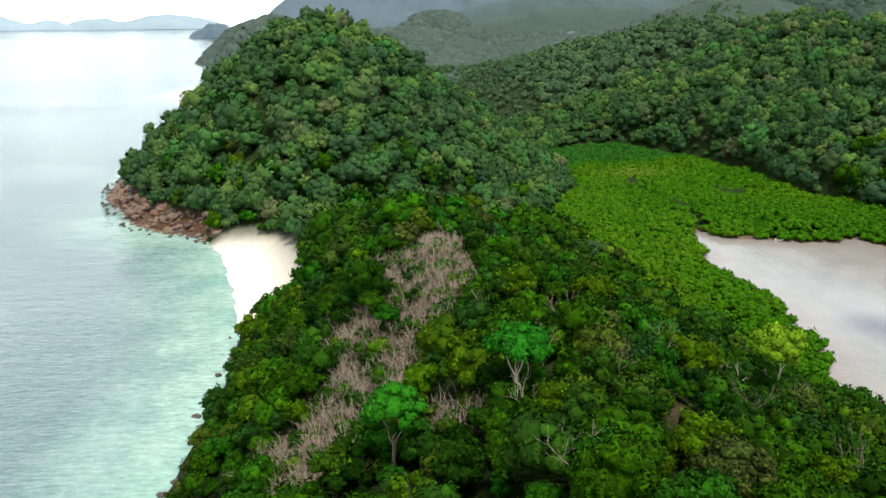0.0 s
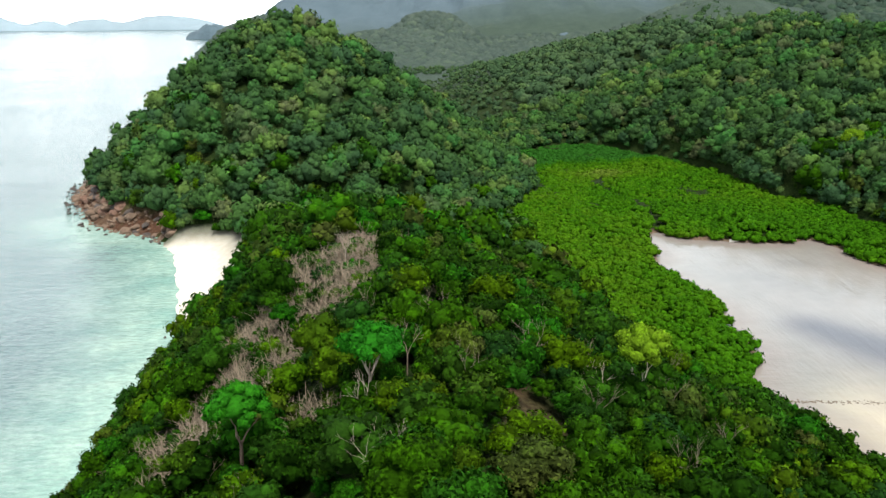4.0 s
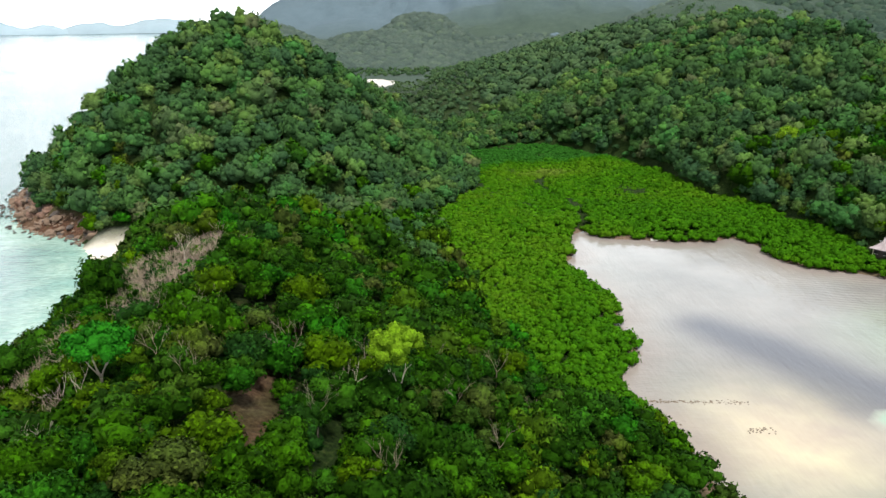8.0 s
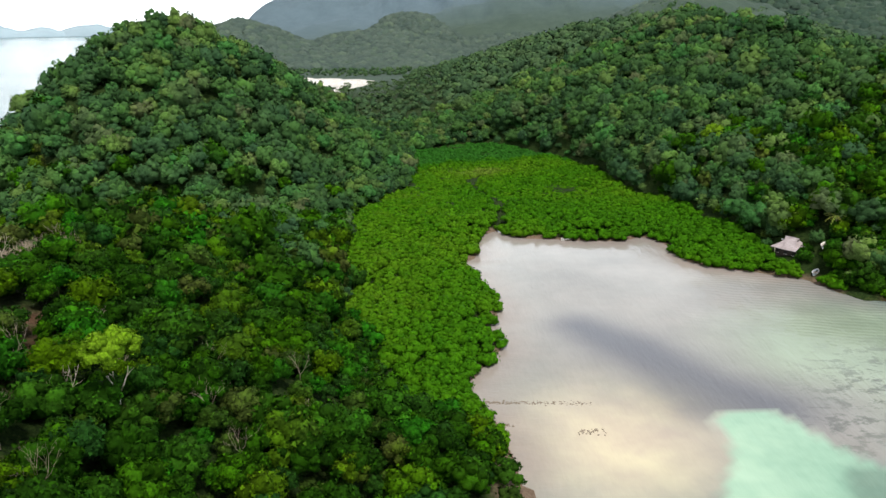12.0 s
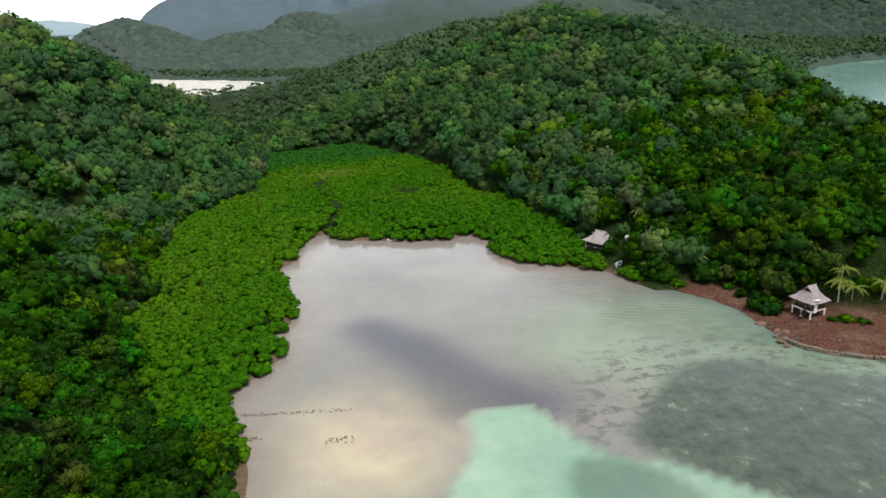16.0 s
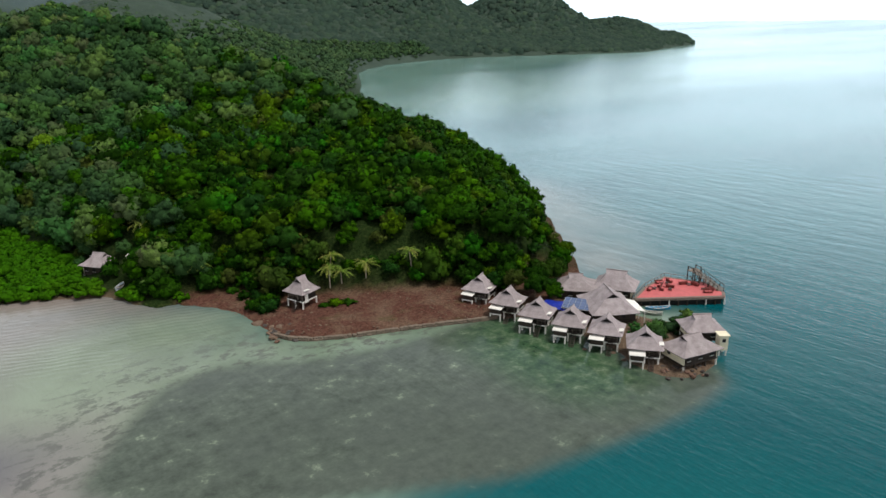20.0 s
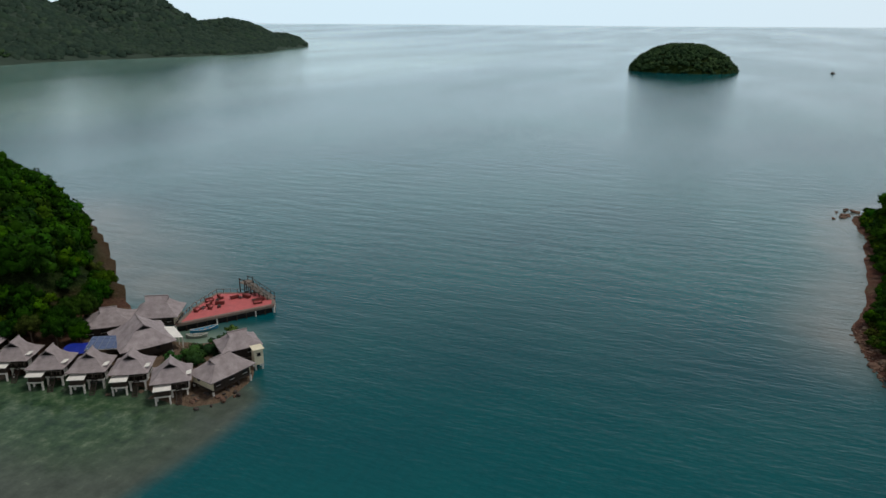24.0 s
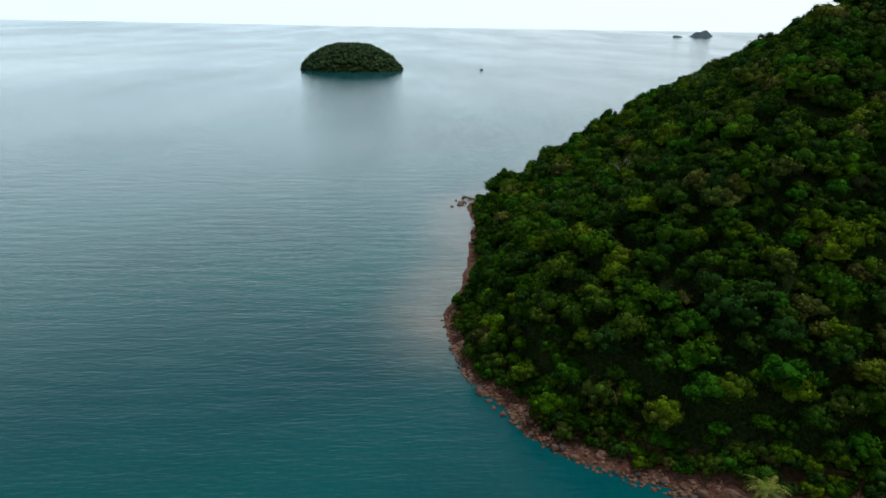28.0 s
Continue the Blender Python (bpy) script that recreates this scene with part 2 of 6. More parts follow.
def sea_material():
    m = Mat("sea_water", 0.06, 0, 0.5)
    m.b.inputs["IOR"].default_value = 1.33
    sway = m.math('MULTIPLY', m.math('SUBTRACT', m.noise(0.05, 5, 0.65), 0.5), 0.55)

    def zone(name, k=1.0):
        a = m.attr(name)
        inside = m.ramp(a, [(0.02, 0.0), (0.3, 1.0), (0.7, 1.0), (0.98, 0.0)])
        return m.math('ADD', a, m.math('MULTIPLY', m.math('MULTIPLY', sway, inside), k), True)

    west = m.mix(m.ramp(m.noise(0.006, 4), [(0.3, 0.0), (0.7, 1.0)]), (0.09, 0.150, 0.165), (0.15, 0.225, 0.23))
    east = m.mix(m.ramp(m.noise(0.008, 4), [(0.35, 0.0), (0.65, 1.0)]), (0.0003, 0.064, 0.082), (0.0006, 0.098, 0.106))
    # light and dark sides of small ripples, painted into the water colour
    ripple_shading = m.ramp(m.noise(0.75, 4, 0.7, stretch=(0.5, 1.2, 1)), [(0.32, (0.66, 0.70, 0.72)), (0.68, (1.22, 1.2, 1.18))])
    c = m.mix(m.attr("east"), west, east)
    shallow = m.mix(m.ramp(m.noise(0.05, 5), [(0.35, 0.0), (0.65, 1.0)]), (0.18, 0.34, 0.30), (0.34, 0.49, 0.42))
    c = m.mix(zone("shallow"), c, shallow)
    c = m.mix(m.math('SUBTRACT', 0.9, m.math('MULTIPLY', m.attr("east"), 0.6)), c, ripple_shading, 'MULTIPLY')
    silt = m.mix(m.ramp(m.noise(0.03, 5), [(0.35, 0.0), (0.65, 1.0)]), (0.225, 0.205, 0.192), (0.305, 0.280, 0.262))
    c = m.mix(zone("silt"), c, silt)
    green = m.mix(m.ramp(m.noise(0.05, 5), [(0.35, 0.0), (0.65, 1.0)]), (0.165, 0.215, 0.150), (0.225, 0.290, 0.210))
    c = m.mix(zone("flats"), c, green)
    fleck = m.ramp(m.noise(0.30, 7, 0.72, stretch=(0.8, 1.2, 1)), [(0.50, 0.0), (0.58, 1.0)])
    c = m.mix(m.math('MULTIPLY', fleck, zone("flecks", 1.5)), c, (0.092, 0.100, 0.088))
    coral = m.ramp(m.noise(0.22, 8, 0.74), [(0.36, (0.050, 0.064, 0.052)), (0.50, (0.078, 0.098, 0.080)), (0.60, (0.098, 0.124, 0.098)), (0.66, (0.215, 0.265, 0.195)), (0.76, (0.30, 0.34, 0.26))])
    coral = m.mix(m.ramp(m.noise(0.035, 4), [(0.42, 0.0), (0.60, 0.8)]), coral, m.ramp(m.noise(0.5, 5, 0.7), [(0.35, (0.062, 0.078, 0.068)), (0.65, (0.090, 0.110, 0.092))]))
    c = m.mix(zone("reef"), c, coral)
    weed = m.ramp(m.noise(0.35, 6, 0.7), [(0.36, (0.010, 0.040, 0.018)), (0.52, (0.040, 0.092, 0.040)), (0.68, (0.13, 0.18, 0.11))])
    c = m.mix(zone("weed", 1.6), c, weed)
    # a darker grey band beside the pool
    c = m.mix(zone("dark_band", 0.7), c, (0.098, 0.102, 0.122))
    cream = m.mix(m.ramp(m.noise(0.045, 4), [(0.35, 0.0), (0.65, 1.0)]), (0.40, 0.34, 0.275), (0.56, 0.51, 0.345))
    c = m.mix(zone("cream"), c, cream)
    pool = m.mix(m.ramp(m.noise(0.04, 4), [(0.35, 0.0), (0.65, 1.0)]), (0.185, 0.315, 0.24), (0.32, 0.455, 0.35))
    c = m.mix(zone("pool", 0.6), c, pool)
    c = m.mix(zone("murk", 0.6), c, m.mix(m.noise(0.2, 4), (0.17, 0.135, 0.12), (0.27, 0.225, 0.205)))
    c = m.mix(m.attr("tidal"), c, m.mix(m.noise(0.02, 5), (0.62, 0.56, 0.50), (0.86, 0.83, 0.78)))
    c = m.mix(zone("patch", 1.2), c, (0.085, 0.125, 0.105))
    m.color(c)
    def swell(a, b):
        return m.math('ADD', m.math('MULTIPLY', m.noise(0.9, 3, 0.55, stretch=a), 0.55), m.math('MULTIPLY', m.noise(0.16, 3, 0.5, stretch=b), 1.0))

    turn = m.node("ShaderNodeMapping", Rotation=(0.0, 0.0, 0.30))
    m.link(m.position(), turn.inputs["Vector"])
    train = m.node("ShaderNodeTexWave", Scale=0.17, Distortion=6.0, Detail=3.0)
    train.inputs["Detail Scale"].default_value = 0.6
    train.bands_direction = 'Y'
    m.link(turn.outputs["Vector"], train.inputs["Vector"])
    trains = m.math('MULTIPLY', m.math('MULTIPLY', train.outputs["Fac"], m.attr("trains")), m.ramp(m.noise(0.03, 3), [(0.35, 0.2), (0.6, 1.0)]))
    wave = m.mix(m.attr("east"), swell((0.55, 1.25, 1), (0.35, 1.3, 1)), swell((1.2, 0.38, 1), (1.3, 0.30, 1)))
    calm = m.ramp(m.noise(0.004, 3, stretch=(0.5, 1.6, 1)), [(0.36, 0.5), (0.64, 1.0)])
    calm = m.mix(m.attr("lee"), calm, m.mix(0.6, calm, (0.0, 0.0, 0.0)))
    chop = m.math('ADD', m.math('MULTIPLY', m.attr("east"), -2.5), 3.2)
    chop = m.math('MULTIPLY', chop, m.math('SUBTRACT', 1.0, m.math('MULTIPLY', m.attr("reef"), 0.6)))
    m.bump(m.math('ADD', m.math('MULTIPLY', m.math('MULTIPLY', wave, calm), chop), m.math('MULTIPLY', trains, 0.22)), 0.6, 0.6)
    sheen = m.ramp(m.noise(0.0022, 4, 0.55, stretch=(0.45, 1.5, 1)), [(0.36, 0.09), (0.64, 0.16)])
    m.rough(m.mix(m.attr("lee"), sheen, (0.07, 0.07, 0.07)))
    return m.m


M_SEA = sea_material()


# ---- meshes ----
def mesh_from(name, verts, faces, mat=None, attrs=None, smooth=False, normals=None):
    """A mesh from arrays of vertices and of triangles or quads; attrs: float values, normals: a direction for each vertex."""
    me = bpy.data.meshes.new(name)
    verts = np.asarray(verts, np.float32)
    faces = np.asarray(faces, np.int32)
    k = faces.shape[1]
    me.vertices.add(len(verts))
    me.vertices.foreach_set("co", verts.ravel())
    me.loops.add(faces.size)
    me.loops.foreach_set("vertex_index", faces.ravel())
    me.polygons.add(len(faces))
    me.polygons.foreach_set("loop_start", np.arange(0, faces.size, k, dtype=np.int32))
    for key, values in (attrs or {}).items():
        a = me.attributes.new(key, 'FLOAT', 'POINT')
        a.data.foreach_set("value", np.asarray(values, np.float32).ravel())
    me.update(calc_edges=True)
    if smooth or normals is not None:
        me.polygons.foreach_set("use_smooth", np.ones(len(faces), bool))
    if normals is not None:
        me.normals_split_custom_set_from_vertices(np.asarray(normals, np.float32))
    if mat:
        me.materials.append(mat)
    return me


def vnoise(x, y, scale, seed=0):
    """Value noise of the plan, 0 to 1."""
    x, y = np.asarray(x, float) / scale + seed * 17.31, np.asarray(y, float) / scale - seed * 9.77
    xi, yi = np.floor(x), np.floor(y)
    u, v = x - xi, y - yi
    u, v = u * u * (3 - 2 * u), v * v * (3 - 2 * v)

    def hsh(a, b):
        s = np.sin(a * 127.1 + b * 311.7) * 43758.5453
        return s - np.floor(s)
    a, b, c, d = hsh(xi, yi), hsh(xi + 1, yi), hsh(xi, yi + 1), hsh(xi + 1, yi + 1)
    return (a * (1 - u) + b * u) * (1 - v) + (c * (1 - u) + d * u) * v


def fbm(x, y, scale, seed=0):
    return (vnoise(x, y, scale, seed) * 4 + vnoise(x, y, scale / 2.1, seed + 1) * 2 + vnoise(x, y, scale / 4.3, seed + 2)) / 7


def chaikin(pts):
    p = np.asarray(pts, float)
    q = np.roll(p, -1, 0)
    return np.stack([p * 0.78 + q * 0.22, p * 0.22 + q * 0.78], 1).reshape(-1, 2)


def sdf(x, y, poly):
    """Metres inside (plus) or outside (minus) a closed outline."""
    x, y = np.asarray(x, float).ravel(), np.asarray(y, float).ravel()
    best, inside = np.full(x.shape, 1e18), np.zeros(x.shape, bool)
    for (ax, ay), (bx, by) in zip(poly, np.roll(poly, -1, 0)):
        dx, dy = bx - ax, by - ay
        t = np.clip(((x - ax) * dx + (y - ay) * dy) / (dx * dx + dy * dy + 1e-9), 0, 1)
        best = np.minimum(best, (x - ax - t * dx) ** 2 + (y - ay - t * dy) ** 2)
        if ay != by:
            inside ^= ((ay > y) != (by > y)) & (x < (bx - ax) * (y - ay) / (by - ay) + ax)
    return np.where(inside, 1, -1) * np.sqrt(best)


def smooth(a, b, v):
    t = np.clip((v - a) / (b - a), 0, 1)
    return t * t * (3 - 2 * t)


# ---- the plan: coasts, hills, flats ----
WEST = [(-60, -420), (-50, -120), (-44, -20), (-43, 50), (-45, 92), (-47, 122), (-47, 140), (-51, 154), (-55, 166), (-62, 187), (-70, 207),
        (-79, 226), (-84, 234), (-106, 244), (-120, 261), (-138, 290), (-150, 325), (-152, 365), (-138, 415), (-110, 470), (-92, 560),
        (-104, 680), (-82, 750), (-41, 770), (-26, 824), (0, 913), (-14, 980), (-90, 1030), (-164, 1074), (-260, 1195), (-405, 1300), (-470, 1450),
        (-520, 1700), (-600, 2300), (-700, 3300), (-500, 4000)]
NORTH = [(2500, 4000), (3200, 3000), (2700, 2000), (2350, 1500), (2060, 1240), (2045, 1169), (1981, 1128), (1740, 1060), (1519, 954), (1297, 1008),
         (1079, 1082), (866, 1018), (709, 899), (548, 640), (448, 500), (398, 372), (368, 268), (346, 215), (328, 185), (306, 152), (288, 130), (278, 117)]
COVE = [(270, 108), (262, 98), (258, 88), (262, 78), (262, 66), (251, 58), (241, 59), (240, 68), (244, 78), (243, 92), (239, 102), (234, 105), (220, 111),
        (207, 117), (198, 121), (192, 127), (192, 144), (184, 160), (175, 164), (171, 177), (163, 182), (150, 188), (143, 196), (142, 214), (138, 222),
        (128, 216), (109, 220), (94, 226), (91, 234), (82, 226), (82, 203), (75, 197), (80, 182), (85, 159), (78, 148), (84, 144), (83, 137), (73, 122),
        (78, 111), (81, 100), (82, 88), (84, 60), (86, 20), (92, -60), (110, -180), (100, -420)]
SOUTH = [(323, -53), (304, -54.5), (293, -56), (285, -59), (277, -62), (268, -67), (261, -74), (256, -81), (250, -92), (246, -115), (248, -160), (252, -260), (270, -420),
         (700, -420), (680, -260), (580, -150), (500, -112), (458, -90), (440, -70), (428, -66), (410, -66), (380, -64), (350, -60), (334, -56)]
MAIN_LINE = chaikin(WEST + NORTH + COVE)
SOUTH_LINE = chaikin(SOUTH)
MANGROVE_LINE = chaikin([(62, 112), (54, 127), (46, 174), (38, 230), (46, 270), (62, 312), (52, 350), (66, 395), (96, 407), (126, 372), (145, 315), (150, 264),
                         (168, 228), (168, 196), (176, 186), (174, 160), (130, 150), (90, 100), (72, 100)])
HUT_BEACH = chaikin([(180, 158), (188, 140), (188, 122), (200, 114), (236, 98), (246, 108), (240, 124), (228, 131), (214, 139), (203, 145), (196, 158), (186, 166)])
RESORT = chaikin([(230, 104), (236, 56), (268, 52), (300, 70), (304, 96), (268, 116), (250, 112)])
ISLET_AT, ISLET_R = (1290, 46), (60, 76)
RIDGE = [(16, -260, 40), (16, -20, 36), (15, 50, 33), (10, 84, 31), (0, 118, 29), (-8, 155, 23), (-14, 185, 12)]
SPUR = [(180, 900, 40), (205, 640, 58), (226, 440, 68), (252, 345, 54), (272, 262, 36), (280, 195, 22.5)]
HILLS = [(-330, 1420, 70, 200), (-60, 1500, 52, 190), (15, 1620, 84, 130), (330, 1900, 85, 260), (-150, 2700, 330, 520), (500, 2500, 400, 560), (1100, 2300, 330, 480),
         (800, 1500, 190, 260), (1150, 1450, 185, 240), (1480, 1330, 140, 190), (1760, 1240, 86, 130), (1950, 1200, 34, 80), (480, 1150, 90, 230), (330, 800, 60, 150)]


def crest(x, y, line, half, power=1.0, lee=1.0):
    """Height of a ridge with straight flanks round a line of crest points."""
    out = np.zeros_like(x)
    for (ax, ay, ah), (bx, by, bh) in zip(line, line[1:]):
        dx, dy = bx - ax, by - ay
        t = np.clip(((x - ax) * dx + (y - ay) * dy) / (dx * dx + dy * dy), 0, 1)
        r = np.hypot(x - ax - t * dx, y - ay - t * dy)
        r = r * np.where(dx * (y - ay) - dy * (x - ax) > 0, lee, 1.0)
        r = np.sqrt(r * r + 64) - 8
        out = np.maximum(out, (ah + (bh - ah) * t) * np.clip(1 - r / half, 0, 1) ** power)
    return out


def plan(x, y, islet=True):
    """Ground height, metres from the coast, and the masks of the plan at points of the map."""
    x, y = np.asarray(x, float).ravel(), np.asarray(y, float).ravel()
    wob = (fbm(x, y, 14, 3) - 0.5) * 3.0
    main, south = sdf(x, y, MAIN_LINE) + wob, sdf(x, y, SOUTH_LINE) + wob * 1.2
    isl = (1 - np.hypot((x - ISLET_AT[0]) / ISLET_R[0], (y - ISLET_AT[1]) / ISLET_R[1])) * 34 if islet else np.full(x.shape, -99.0)
    mang = sdf(x, y, MANGROVE_LINE) + (fbm(x, y, 17, 51) - 0.5) * 11
    beach = sdf(x, y, HUT_BEACH)
    resort = sdf(x, y, RESORT)
    peak_r = np.hypot((x + 61) * np.where(x > -61, 1.16, 1.0), (y - 356) * 0.92)
    peak = 81.5 * np.clip(1 - (np.sqrt(peak_r ** 2 + 19 ** 2)) / 128, 0, 1) ** 0.95
    ridge = np.maximum(crest(x, y, RIDGE, 62, 1.15), 0)
    spur = crest(x, y, SPUR, 165, 1.25, 1.95)
    hills = np.zeros_like(x)
    for hx, hy, hh, hr in HILLS:
        hills = np.maximum(hills, hh * np.exp(-((x - hx) ** 2 + (y - hy) ** 2) / (hr * hr)))
    up = np.maximum.reduce([peak, ridge, spur, hills])
    up = up * (0.9 + 0.2 * fbm(x, y, 45, 8))
    limit = 1.0 + np.where((x > 255) & (y > 60) & (y < 420), 0.54, 0.85) * np.clip(main, 0, 400)
    h = np.minimum(up + 2.0, limit)
    flat = np.maximum(smooth(-14, 3, mang), np.maximum(smooth(-16, 0, beach), smooth(-10, 0, resort)))
    sandy = smooth(30, 6, np.abs(main)) * smooth(150, 158, y) * smooth(226, 217, y) * (x < -20)
    h = np.where(main > 0, h * (1 - flat) + flat * np.minimum(0.5 + main * 0.05, 2.2), h)
    h = h * (1 - sandy) + sandy * np.minimum(main * 0.11, h)
    hs = np.minimum(0.5 + 0.74 * np.clip(south, 0, 999), 10 + 0.61 * south) * (0.92 + 0.16 * fbm(x, y, 40, 5))
    low_s = np.clip(south, -9, 30) * 0.26
    hs = low_s + (hs - low_s) * smooth(3, 15, south)
    hs = hs * (1 - 0.12 * smooth(340, 410, x) - 0.22 * smooth(355, 405, x) * smooth(45, 8, south))
    hi = np.where(isl > 0, 38 * np.clip(1 - np.clip(1 - isl / 34, 0, 1) ** 2.1, 0, 1) ** 0.8 * (0.84 + 0.3 * fbm(x, y, 40, 12)) + 0.3, isl)
    d = np.maximum.reduce([main, south, isl])
    h = np.where(main >= d, h, np.where(south >= d, np.minimum(hs, 128), hi))
    h = np.where(d < 0, np.maximum(d * 0.28, -4.0), h)
    return dict(h=h, d=d, main=main, south=south, isl=isl, mang=mang, beach=beach, resort=resort, sandy=sandy, ridge=ridge)


def axis(lo, a, b, hi, step, grow, most):
    """Grid lines: even between a and b, ever wider out to lo and hi."""
    mid = list(np.arange(a, b + 0.1, step))
    right, s, v = [], step, mid[-1]
    while v < hi:
        s = min(s * grow, most)
        v += s
        right.append(v)
    left, s, v = [], step, a
    while v > lo:
        s = min(s * grow, most)
        v -= s
        left.append(v)
    return np.array(left[::-1] + mid + right)


def grid(xs, ys):
    gx, gy = np.meshgrid(xs, ys)
    n, m = len(xs), len(ys)
    i = np.arange(n * m).reshape(m, n)
    q = np.stack([i[:-1, :-1], i[:-1, 1:], i[1:, 1:], i[1:, :-1]], -1).reshape(-1, 4)
    return gx.ravel(), gy.ravel(), q


# land
lx, ly, lq = grid(axis(-760, -170, 480, 3200, 3.0, 1.05, 30), axis(-440, -140, 480, 4000, 3.0, 1.05, 30))
P = plan(lx, ly, False)
keep = (P["h"][lq] > -3.2).any(1)
lq = lq[keep]
used = np.unique(lq)
back = np.zeros(len(lx), int)
back[used] = np.arange(len(used))
fold = 1 - np.abs(fbm(lx, ly, 330, 21) * 2 - 1)
rough_h = P["h"] * (1 + smooth(700, 1300, np.hypot(lx, ly)) * (P["main"] > 0) * (0.55 * (fold - 0.75) + 0.22 * (fbm(lx, ly, 90, 23) - 0.5))) + np.where(P["d"] > 1, (fbm(lx, ly, 7, 2) - 0.5) * 0.8, 0)
trail = np.exp(-((lx - 19 - (72 - ly) * 0.12) / 1.6) ** 2) * smooth(44, 56, ly) * smooth(98, 88, ly)
trail = np.maximum(trail, np.exp(-(np.hypot(lx - 11.5, ly - 86) / 4.2) ** 2))
red = np.maximum.reduce([smooth(-3, 3, P["beach"]), smooth(-6, 0, P["resort"]) * 0.9 * smooth(92, 104, ly), smooth(8, 5, P["south"]) * (P["south"] > -9) * (P["south"] >= P["main"]),
                         trail, smooth(8, 5, P["d"]) * (P["d"] > -6) * (ly > 232) * (lx < -60) * (ly < 420) * 0.75, smooth(5, 2, P["d"]) * (lx > 260) * (lx < 420) * (P["south"] < 0) * 0.5])
mud = np.maximum.reduce([smooth(-2, 2, P["mang"]) * smooth(3.0, 1.0, P["main"]), smooth(-6, 0, P["resort"]) * smooth(104, 92, ly), smooth(6, 2.5, P["main"]) * smooth(62, 68, lx) * smooth(96, 90, lx) * smooth(150, 140, ly)])
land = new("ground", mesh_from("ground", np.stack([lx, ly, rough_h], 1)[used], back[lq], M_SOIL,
                               dict(far=smooth(600, 1000, np.hypot(lx, ly))[used], range_haze=(smooth(1750, 2150, np.hypot(lx, ly)) * smooth(720, 540, lx))[used], red=red[used], sand=P["sandy"][used], mud=mud[used]), True))
tagged(land, "dark forest soil, red earth and pale beach sand", "ground", kind="structure")

ex, ey, eq = grid(np.arange(1220, 1366, 5.0), np.arange(-46, 138, 5.0))
PE = plan(ex, ey)
islet_ground = new("islet_ground", mesh_from("islet_ground", np.stack([ex, ey, PE["h"]], 1), eq, M_SOIL, dict(far=ex * 0, range_haze=ex * 0, red=ex * 0, sand=ex * 0, mud=ex * 0), True))
tagged(islet_ground, "rocky ground of the round islet", "ground", kind="structure")

# sea
sx, sy, sq = grid(axis(-4700, 70, 290, 4700, 2.0, 1.06, 190), axis(-4700, 30, 150, 4700, 2.0, 1.06, 190))
Q = plan(sx, sy)
sr = np.hypot(sx - 100, sy)
sz = 62 * smooth(1500, 5200, sr) * smooth(1200, 4700, sr)
REEF_EDGE = chaikin([(144, 98), (150, 105), (157, 113), (165, 121), (178, 122), (192, 112), (212, 106), (238, 106), (256, 78), (250, 54), (236, 52), (220, 54), (206, 57), (195, 59), (178, 69), (163, 76), (153, 86), (148, 92)])
POOL_LINE = chaikin([(118, 109), (123, 111), (128, 111), (131, 110), (134, 103), (136, 98), (141, 92), (149, 90), (163, 76), (176, 70), (192, 60), (200, 40), (170, 30), (130, 40), (106, 70), (112, 88), (117, 96), (119, 103)])
DARK_REEF = chaikin([(132, 90), (134, 94), (141, 93), (150, 84), (150, 76), (136, 78), (130, 84)])
DARK_BAND = np.abs(np.minimum(sdf(sx, sy, np.array([(103, 150), (108, 140), (112, 134), (116, 124), (116, 114), (124, 114), (131, 112.5), (122, 122), (114, 138)])), 0))
reef, pool = sdf(sx, sy, REEF_EDGE), sdf(sx, sy, POOL_LINE)
out = -Q["d"]
east = smooth(60, 110, sx + (sy < -100) * 100) * smooth(0, 1, np.where(sy > 420, (sx > 200) * 1.0, 1.0))
inlet = smooth(205, 150, sx) * smooth(66, 100, sy) * (sx > 40) * (sy < 300)
